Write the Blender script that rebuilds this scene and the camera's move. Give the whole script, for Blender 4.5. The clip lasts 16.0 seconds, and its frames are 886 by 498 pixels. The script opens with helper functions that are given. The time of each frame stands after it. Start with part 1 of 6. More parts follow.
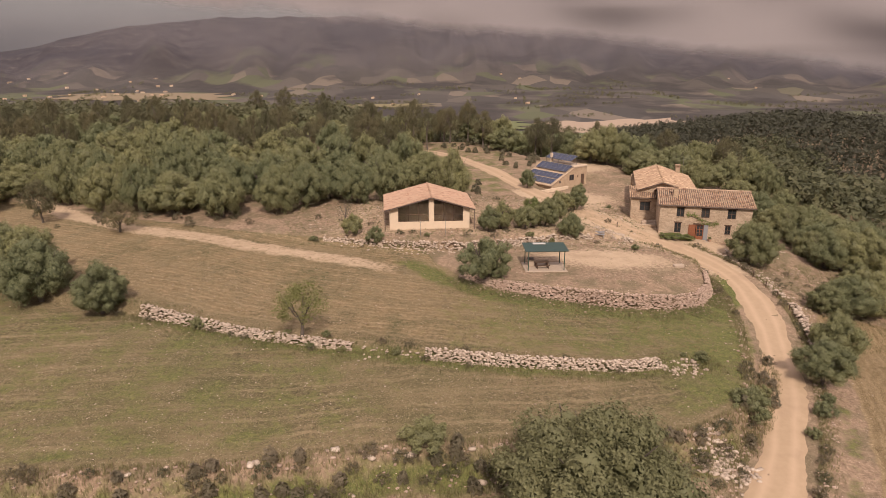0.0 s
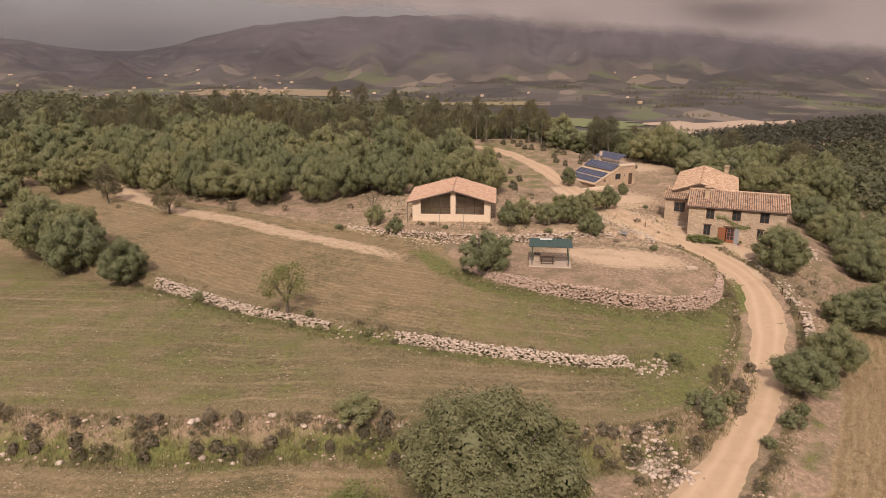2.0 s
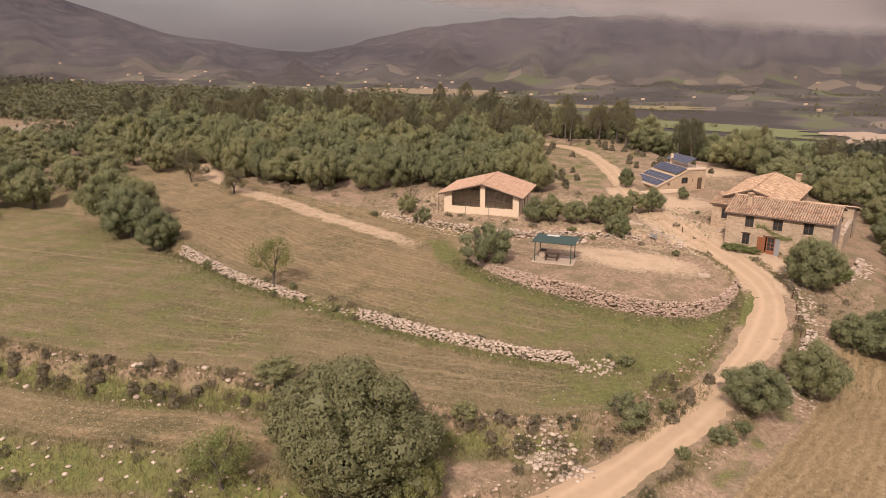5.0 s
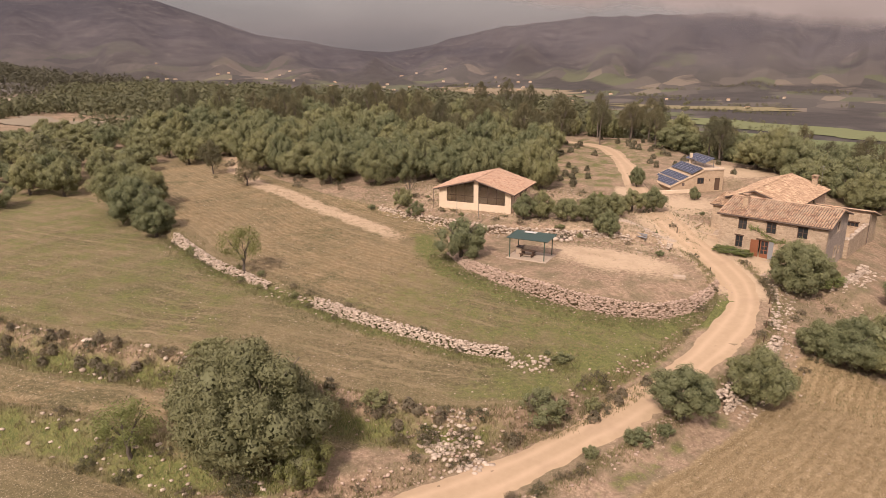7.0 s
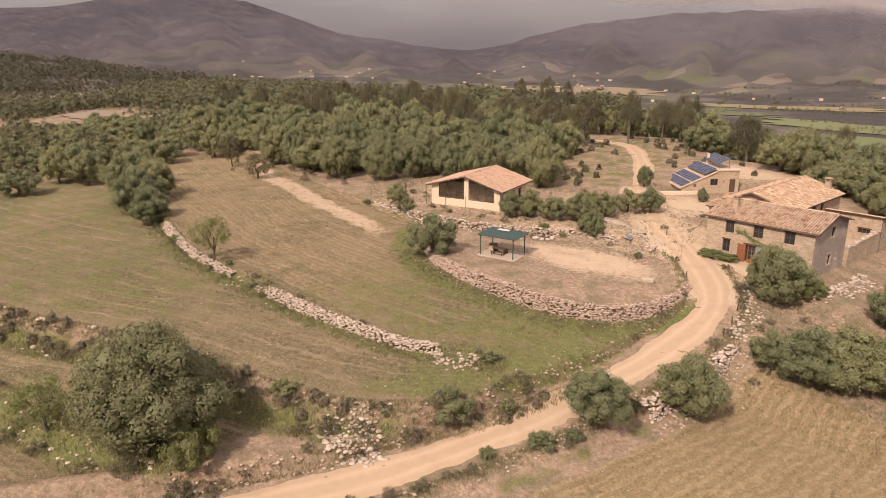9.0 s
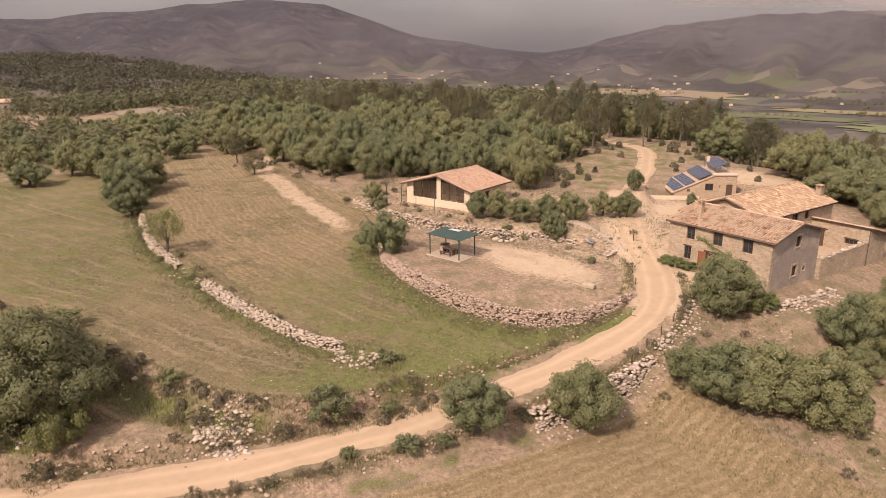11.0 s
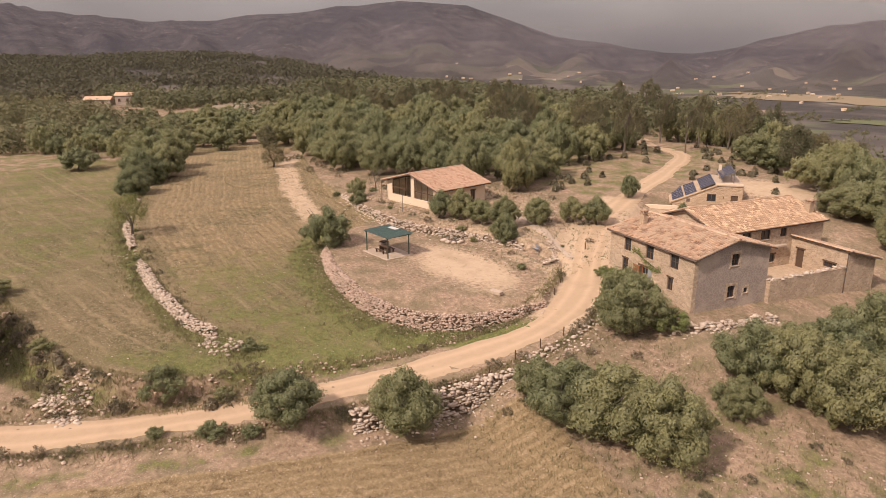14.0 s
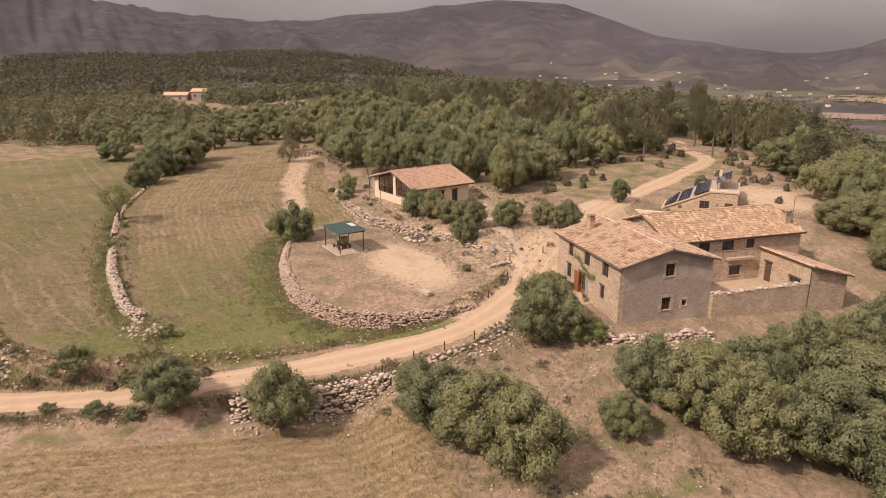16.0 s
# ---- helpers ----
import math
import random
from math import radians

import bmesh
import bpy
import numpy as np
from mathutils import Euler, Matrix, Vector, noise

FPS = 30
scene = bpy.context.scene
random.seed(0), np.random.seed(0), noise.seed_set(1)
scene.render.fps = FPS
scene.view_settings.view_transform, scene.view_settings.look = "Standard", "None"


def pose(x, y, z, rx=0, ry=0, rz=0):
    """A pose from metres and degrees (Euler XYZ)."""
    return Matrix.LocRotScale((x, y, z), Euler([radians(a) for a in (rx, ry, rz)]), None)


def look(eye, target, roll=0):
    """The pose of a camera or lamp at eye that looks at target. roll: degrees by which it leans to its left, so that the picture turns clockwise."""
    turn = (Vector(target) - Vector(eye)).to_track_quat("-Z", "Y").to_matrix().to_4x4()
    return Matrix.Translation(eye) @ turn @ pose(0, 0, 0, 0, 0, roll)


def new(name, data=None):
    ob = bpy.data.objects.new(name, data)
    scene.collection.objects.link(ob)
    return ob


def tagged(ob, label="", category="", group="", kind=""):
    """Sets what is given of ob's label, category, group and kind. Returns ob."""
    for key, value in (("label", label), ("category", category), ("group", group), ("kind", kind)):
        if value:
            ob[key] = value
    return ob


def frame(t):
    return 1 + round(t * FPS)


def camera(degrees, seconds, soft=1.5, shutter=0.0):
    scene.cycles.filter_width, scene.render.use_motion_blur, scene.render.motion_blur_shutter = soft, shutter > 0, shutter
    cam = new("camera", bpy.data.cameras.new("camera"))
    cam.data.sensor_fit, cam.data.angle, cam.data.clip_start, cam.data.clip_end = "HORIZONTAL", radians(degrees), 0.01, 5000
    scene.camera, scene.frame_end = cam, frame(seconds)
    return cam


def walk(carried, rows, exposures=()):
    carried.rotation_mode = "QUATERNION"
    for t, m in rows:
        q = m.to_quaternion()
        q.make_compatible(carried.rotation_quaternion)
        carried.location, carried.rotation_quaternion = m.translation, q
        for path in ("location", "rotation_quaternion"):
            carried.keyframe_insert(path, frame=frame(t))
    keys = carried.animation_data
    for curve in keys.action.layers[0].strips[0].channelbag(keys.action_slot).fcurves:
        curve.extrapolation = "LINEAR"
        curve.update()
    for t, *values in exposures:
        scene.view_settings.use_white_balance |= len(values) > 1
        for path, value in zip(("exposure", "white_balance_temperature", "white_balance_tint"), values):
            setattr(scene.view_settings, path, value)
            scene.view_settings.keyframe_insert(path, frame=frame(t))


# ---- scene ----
cam = camera(65.1, 16.0, 0.8)
PATH = [
    (0, (0.17, -0.195, 27.727), (0.166, 1.724, 27.164), 0.0),
    (0.5, (3.185, -0.787, 27.588), (3.113, 1.131, 27.025), -0.0),
    (1, (6.689, -1.36, 27.638), (6.541, 0.552, 27.072), -0.0),
    (1.5, (9.717, -1.606, 27.568), (9.499, 0.3, 27.002), -0.1),
    (2, (13.144, -1.71, 27.553), (12.834, 0.183, 26.985), -0.1),
    (2.5, (16.157, -1.641, 27.5), (15.765, 0.236, 26.932), -0.1),
    (3, (19.699, -1.444, 27.425), (19.22, 0.413, 26.856), -0.1),
    (3.5, (22.666, -1.077, 27.29), (22.123, 0.762, 26.721), -0.1),
    (4, (25.916, -0.558, 27.071), (25.298, 1.257, 26.504), -0.0),
    (6.5, (40.772, 4.168, 26.321), (39.903, 5.879, 25.757), -0.0),
    (7, (43.909, 5.61, 26.21), (42.98, 7.288, 25.645), -0.1),
    (7.5, (46.621, 7.039, 26.142), (45.64, 8.688, 25.576), -0.1),
    (8, (49.678, 8.885, 25.986), (48.647, 10.503, 25.421), -0.1),
    (8.5, (52.305, 10.683, 25.905), (51.232, 12.273, 25.337), -0.2),
    (11, (66.247, 22.78, 25.087), (64.972, 24.215, 24.525), -0.3),
    (11.5, (68.78, 25.314, 25.022), (67.467, 26.713, 24.46), -0.3),
    (12, (71.673, 28.367, 24.992), (70.314, 29.722, 24.429), -0.2),
    (12.5, (74.062, 31.097, 24.954), (72.662, 32.411, 24.392), -0.2),
    (13, (76.833, 34.361, 24.867), (75.383, 35.619, 24.306), -0.1),
    (13.5, (79.239, 37.261, 24.767), (77.748, 38.47, 24.207), -0.1),
    (14, (81.898, 40.752, 24.609), (80.367, 41.911, 24.05), -0.1),
    (14.5, (84.074, 43.8, 24.529), (82.509, 44.912, 23.969), -0.1),
    (15, (86.441, 47.527, 24.465), (84.837, 48.581, 23.905), -0.0),
    (15.5, (88.429, 50.784, 24.444), (86.791, 51.785, 23.884), -0.0),
    (16, (90.632, 54.751, 24.467), (88.959, 55.692, 23.906), -0.0),
]
walk(cam, [(t, look(eye, target, roll)) for t, eye, target, roll in PATH], [(0.0, 0.58, 6380, 10.8), (7.0, 0.83, 6400, 11.2), (11.0, 0.92, 6430, 11.5), (16.0, 0.82, 6430, 11.5)])


# ---- world, sun ----
SUN_EL, SUN_TURN = 44.0, 4.0      # the sun stands to the south (-y)
world = bpy.data.worlds.new("sky")
scene.world = world
world.use_nodes = True
wt = world.node_tree
wt.nodes.clear()
w_out = wt.nodes.new("ShaderNodeOutputWorld")
w_bg = wt.nodes.new("ShaderNodeBackground")
w_sky = wt.nodes.new("ShaderNodeTexSky")
w_sky.sky_type, w_sky.sun_disc = "NISHITA", False
w_sky.sun_elevation, w_sky.sun_rotation = radians(SUN_EL), radians(180 - SUN_TURN)
w_sky.air_density, w_sky.dust_density = 1.2, 3.0
w_co = wt.nodes.new("ShaderNodeTexCoord")
w_map = wt.nodes.new("ShaderNodeMapping")
w_map.inputs["Scale"].default_value = (1.6, 1.6, 6.0)
w_noise = wt.nodes.new("ShaderNodeTexNoise")
w_noise.inputs["Scale"].default_value, w_noise.inputs["Detail"].default_value = 2.2, 5
w_ramp = wt.nodes.new("ShaderNodeValToRGB")
w_ramp.color_ramp.elements[0].position, w_ramp.color_ramp.elements[0].color = 0.3, (2.0, 1.68, 1.72, 1)
w_ramp.color_ramp.elements[1].position, w_ramp.color_ramp.elements[1].color = 0.72, (3.1, 2.62, 2.55, 1)
w_mix = wt.nodes.new("ShaderNodeMix")
w_mix.data_type = "RGBA"
w_mix.inputs["Factor"].default_value = 0.88          # a cloud cover over most of the sky
wt.links.new(w_co.outputs["Generated"], w_map.inputs["Vector"])
wt.links.new(w_map.outputs["Vector"], w_noise.inputs["Vector"])
wt.links.new(w_noise.outputs["Fac"], w_ramp.inputs["Fac"])
wt.links.new(w_sky.outputs["Color"], w_mix.inputs["A"])
w_sep = wt.nodes.new("ShaderNodeSeparateXYZ")
w_grad = wt.nodes.new("ShaderNodeMapRange")               # an overcast dome is brightest overhead
w_grad.inputs["From Min"].default_value, w_grad.inputs["From Max"].default_value = 0.0, 0.8
w_grad.inputs["To Min"].default_value, w_grad.inputs["To Max"].default_value = 0.46, 2.4
w_dome = wt.nodes.new("ShaderNodeVectorMath")
w_dome.operation = "SCALE"
wt.links.new(w_co.outputs["Generated"], w_sep.inputs["Vector"])
wt.links.new(w_sep.outputs["Z"], w_grad.inputs["Value"])
wt.links.new(w_ramp.outputs["Color"], w_dome.inputs[0])
wt.links.new(w_grad.outputs["Result"], w_dome.inputs["Scale"])
wt.links.new(w_dome.outputs["Vector"], w_mix.inputs["B"])
wt.links.new(w_mix.outputs["Result"], w_bg.inputs["Color"])
w_bg.inputs["Strength"].default_value = 0.12
wt.links.new(w_bg.outputs["Background"], w_out.inputs["Surface"])

sun = new("sun", bpy.data.lights.new("sun", "SUN"))
sun.data.energy, sun.data.angle, sun.data.color = 2.6, radians(3.0), (1.0, 0.85, 0.72)
_a, _e = radians(SUN_TURN), radians(SUN_EL)
sun.matrix_world = look((math.sin(_a) * math.cos(_e) * 200, -math.cos(_a) * math.cos(_e) * 200, math.sin(_e) * 200), (0, 0, 0))


# ---- materials ----
class Nodes:
    """A small builder for node materials."""

    def __init__(self, name, rough=0.9, spec=0.2):
        self.m = bpy.data.materials.new(name)
        self.m.use_nodes = True
        self.t = self.m.node_tree
        self.p = self.t.nodes["Principled BSDF"]
        self.p.inputs["Roughness"].default_value = rough
        self.p.inputs["Specular IOR Level"].default_value = spec
        self.co = self.t.nodes.new("ShaderNodeTexCoord")

    def n(self, kind, **inputs):
        node = self.t.nodes.new(kind)
        for key, value in inputs.items():
            self.set(node, key.replace("_", " "), value)
        return node

    def set(self, node, key, value):
        if hasattr(value, "is_linked"):
            self.t.links.new(value, node.inputs[key])
        else:
            node.inputs[key].default_value = value

    def noise(self, scale, detail=4, rough=0.55, vector=None, stretch=None):
        v = vector or self.co.outputs["Object"]
        if stretch:
            mp = self.n("ShaderNodeMapping", Vector=v, Scale=stretch)
            v = mp.outputs["Vector"]
        return self.n("ShaderNodeTexNoise", Vector=v, Scale=scale, Detail=detail, Roughness=rough).outputs["Fac"]

    def voronoi(self, scale, feature="F1", vector=None, stretch=None, out="Distance"):
        v = vector or self.co.outputs["Object"]
        if stretch:
            v = self.n("ShaderNodeMapping", Vector=v, Scale=stretch).outputs["Vector"]
        node = self.t.nodes.new("ShaderNodeTexVoronoi")
        node.feature = feature
        self.set(node, "Vector", v)
        self.set(node, "Scale", scale)
        return node.outputs[out]

    def ramp(self, fac, *stops):
        node = self.t.nodes.new("ShaderNodeValToRGB")
        el = node.color_ramp.elements
        while len(el) < len(stops):
            el.new(0.5)
        for e, (pos, c) in zip(el, stops):
            e.position = pos
            e.color = (*c, 1) if isinstance(c, tuple) else (c, c, c, 1)
        self.set(node, "Fac", fac)
        return node.outputs["Color"]

    def mix(self, fac, a, b, kind="MIX"):
        node = self.t.nodes.new("ShaderNodeMix")
        node.data_type, node.blend_type = "RGBA", kind
        self.set(node, "Factor", fac)
        for key, v in (("A", a), ("B", b)):
            if isinstance(v, tuple):
                v = (*v, 1)
            self.set(node, key, v)
        return node.outputs["Result"]

    def math(self, op, a, b=0.0, clamp=False):
        node = self.t.nodes.new("ShaderNodeMath")
        node.operation, node.use_clamp = op, clamp
        for i, v in enumerate((a, b)):
            if hasattr(v, "is_linked"):
                self.t.links.new(v, node.inputs[i])
            else:
                node.inputs[i].default_value = v
        return node.outputs["Value"]

    def attribute(self, name):
        node = self.t.nodes.new("ShaderNodeAttribute")
        node.attribute_name = name
        return node.outputs["Fac"]

    def island(self):
        return self.t.nodes.new("ShaderNodeNewGeometry").outputs["Random Per Island"]

    def each(self):
        return self.t.nodes.new("ShaderNodeObjectInfo").outputs["Random"]

    def color(self, c):
        self.set(self.p, "Base Color", (*c, 1) if isinstance(c, tuple) else c)
        return self

    def bump(self, height, strength=0.5, distance=0.05):
        node = self.n("ShaderNodeBump", Height=height, Strength=strength, Distance=distance)
        self.set(self.p, "Normal", node.outputs["Normal"])
        return self


def plain(name, c, rough=0.7, metal=0.0, grain=12.0, amount=0.25):
    k = Nodes(name, rough)
    dark = tuple(v * (1 - amount) for v in c)
    k.color(k.mix(k.noise(grain, 5), dark, tuple(min(1, v * (1 + amount)) for v in c)))
    k.p.inputs["Metallic"].default_value = metal
    return k.m


def masonry(name, c1, c2, joint, size=3.2, mortar=0.06):
    """Rubble stonework: cells with a pale joint, grain and stains."""
    k = Nodes(name, 0.95)
    st = (size, size, size * 1.55)
    edge = k.voronoi(1.0, "DISTANCE_TO_EDGE", stretch=st)
    cell = k.voronoi(1.0, "F1", stretch=st, out="Color")
    bw = k.n("ShaderNodeSeparateColor", Color=cell).outputs["Red"]
    stone = k.mix(bw, c1, c2)
    stone = k.mix(k.ramp(k.noise(0.5, 5), (0.35, 0.0), (0.7, 0.5)), stone, tuple(v * 0.72 for v in c1))
    stone = k.mix(k.ramp(k.noise(9, 4), (0.4, 0.0), (0.75, 0.4)), stone, tuple(min(1, v * 1.25) for v in c2))
    k.color(k.mix(k.ramp(edge, (0.0, 1.0), (mortar, 0.0)), stone, joint))
    k.bump(k.ramp(edge, (0.0, 0.0), (0.14, 1.0)), 0.7, 0.06)
    return k.m


def leafy(name, dark, light, tip, ragged=0.0):
    """Foliage; ragged: the fineness of the gaps that break each spray into small leaves."""
    k = Nodes(name, 0.62, 0.25)
    c = k.mix(k.island(), dark, light)
    c = k.mix(k.ramp(k.each(), (0.1, 0.0), (0.95, 0.75)), c, tip)
    c = k.mix(k.ramp(k.noise(0.55, 3), (0.45, 0.0), (0.7, 0.45)), c, tip)
    c = k.mix(k.ramp(k.noise(0.11, 4, 0.7), (0.40, 0.0), (0.62, 0.5)), c, dark)
    k.color(c)
    tr = k.n("ShaderNodeBsdfTranslucent", Color=c)
    mx = k.n("ShaderNodeMixShader", Fac=0.36)
    k.t.links.new(k.p.outputs["BSDF"], mx.inputs[1])
    k.t.links.new(tr.outputs["BSDF"], mx.inputs[2])
    last = mx
    if ragged:
        last = k.n("ShaderNodeMixShader", Fac=k.ramp(k.noise(ragged, 2, 0.6), (0.44, 0.0), (0.47, 1.0)))
        k.t.links.new(k.n("ShaderNodeBsdfTransparent").outputs["BSDF"], last.inputs[1])
        k.t.links.new(mx.outputs["Shader"], last.inputs[2])
    k.t.links.new(last.outputs["Shader"], k.t.nodes["Material Output"].inputs["Surface"])
    return k.m


M_OAK = leafy("holm_oak_leaves", (0.158, 0.172, 0.092), (0.250, 0.258, 0.132), (0.345, 0.318, 0.148), 34.0)
M_OAKDARK = leafy("dark_oak_leaves", (0.112, 0.124, 0.066), (0.190, 0.198, 0.104), (0.255, 0.232, 0.114), 34.0)
M_LIME = leafy("light_green_leaves", (0.135, 0.170, 0.055), (0.245, 0.275, 0.095), (0.230, 0.215, 0.085), 26.0)
M_PINE = leafy("pine_needles", (0.086, 0.084, 0.050), (0.145, 0.138, 0.074), (0.200, 0.165, 0.086), 24.0)
M_SCRUB = leafy("scrub_twigs", (0.084, 0.082, 0.046), (0.165, 0.152, 0.088), (0.225, 0.172, 0.120), 15.0)
M_GRASS = leafy("grass_blades", (0.120, 0.125, 0.052), (0.250, 0.230, 0.110), (0.340, 0.275, 0.150))
M_CORE = leafy("inner_leaves", (0.140, 0.150, 0.080), (0.20, 0.205, 0.106), (0.24, 0.225, 0.112), 22.0)
M_FARPINE = leafy("far_pine_needles", (0.055, 0.056, 0.040), (0.096, 0.094, 0.058), (0.125, 0.110, 0.066), 2.8)
M_FARWOOD = leafy("far_wood_leaves", (0.088, 0.092, 0.052), (0.160, 0.158, 0.082), (0.215, 0.188, 0.095), 2.8)
M_STRAW = leafy("straw_stalks", (0.20, 0.150, 0.080), (0.36, 0.27, 0.155), (0.42, 0.32, 0.19))
M_BARK = plain("bark", (0.13, 0.105, 0.085), 0.95, grain=6)
M_STONE = masonry("house_stone", (0.33, 0.240, 0.165), (0.53, 0.40, 0.285), (0.45, 0.355, 0.265), 3.0)
M_RENDER = None


def make_render():
    k = Nodes("grey_render", 0.95)
    c = k.mix(k.noise(1.2, 6), (0.225, 0.178, 0.150), (0.355, 0.285, 0.235))
    c = k.mix(k.ramp(k.noise(0.35, 5, 0.6), (0.5, 0.0), (0.62, 0.8)), c, (0.42, 0.335, 0.265))
    edge = k.voronoi(1.0, "DISTANCE_TO_EDGE", stretch=(2.6, 2.6, 3.6))
    c = k.mix(k.math("MULTIPLY", k.ramp(edge, (0.0, 1.0), (0.12, 0.0)), 0.5), c, (0.46, 0.39, 0.32))
    k.color(c).bump(k.noise(3.0, 6), 0.5, 0.05)
    return k.m


M_RENDER = make_render()
M_PLASTER = plain("cream_plaster", (0.60, 0.470, 0.345), 0.9, grain=1.5, amount=0.1)
M_OCHRE = masonry("ochre_stone", (0.40, 0.285, 0.19), (0.50, 0.37, 0.255), (0.47, 0.35, 0.245), 2.6, 0.04)


def make_tiles(name, a, b, c):
    k = Nodes(name, 0.9)
    col = k.mix(k.island(), a, b)
    col = k.mix(k.ramp(k.noise(0.9, 6, 0.7), (0.40, 0.0), (0.60, 0.85)), col, c)
    col = k.mix(k.ramp(k.noise(7, 4), (0.55, 0.0), (0.75, 0.4)), col, (0.30, 0.25, 0.19))
    k.color(col).bump(k.noise(20, 3), 0.25, 0.02)
    return k.m


M_TILE = make_tiles("old_clay_tiles", (0.20, 0.112, 0.074), (0.53, 0.335, 0.215), (0.45, 0.335, 0.235))
M_TILE2 = make_tiles("barn_clay_tiles", (0.27, 0.155, 0.105), (0.47, 0.300, 0.205), (0.40, 0.27, 0.19))
M_FLATTILE = make_tiles("pale_clay_tiles", (0.23, 0.145, 0.090), (0.60, 0.42, 0.275), (0.34, 0.22, 0.145))
M_WOOD = plain("dark_brown_wood", (0.10, 0.062, 0.042), 0.7, grain=14)
M_DOOR = plain("red_brown_wood", (0.235, 0.092, 0.048), 0.5, grain=10)
M_FASCIA = plain("weathered_fascia", (0.13, 0.095, 0.078), 0.85)
M_METAL = plain("dull_steel", (0.32, 0.31, 0.30), 0.45, 0.9)
M_POST = plain("green_painted_post", (0.045, 0.075, 0.055), 0.5)
M_ROOFGREEN = plain("green_sheet_roof", (0.036, 0.062, 0.052), 0.45, grain=2.5, amount=0.35)
M_CONCRETE = plain("concrete", (0.40, 0.31, 0.235), 0.95, grain=2.5)
M_BLUEGREY = plain("blue_grey_paint", (0.24, 0.235, 0.24), 0.8)
M_WHITE = plain("pale_grey_paint", (0.48, 0.46, 0.42), 0.7, amount=0.08)
M_ROOM = plain("dark_interior", (0.16, 0.13, 0.11), 0.95)
k = Nodes("window_glass", 0.08, 0.5)
k.color((0.03, 0.032, 0.035))
M_GLASS = k.m
k = Nodes("solar_cells", 0.12, 0.5)
k.color(k.mix(k.island(), (0.018, 0.022, 0.045), (0.032, 0.038, 0.075)))
M_SOLAR = k.m
k = Nodes("clear_glass", 0.03, 0.5)
k.p.inputs["Base Color"].default_value = (0.9, 0.95, 0.95, 1)
k.p.inputs["Transmission Weight"].default_value = 1.0
k.p.inputs["IOR"].default_value = 1.3
M_CLEAR = k.m


def make_rock(name, a, b, c):
    k = Nodes(name, 0.95)
    col = k.mix(k.island(), a, b)
    col = k.mix(k.ramp(k.noise(3.0, 5), (0.5, 0.0), (0.7, 0.6)), col, c)
    k.color(col).bump(k.noise(9, 4), 0.5, 0.04)
    return k.m


M_ROCK = make_rock("pale_field_stone", (0.33, 0.255, 0.195), (0.54, 0.435, 0.345), (0.27, 0.21, 0.16))
M_ROCKRED = make_rock("reddish_stone", (0.32, 0.228, 0.172), (0.49, 0.365, 0.285), (0.26, 0.19, 0.145))


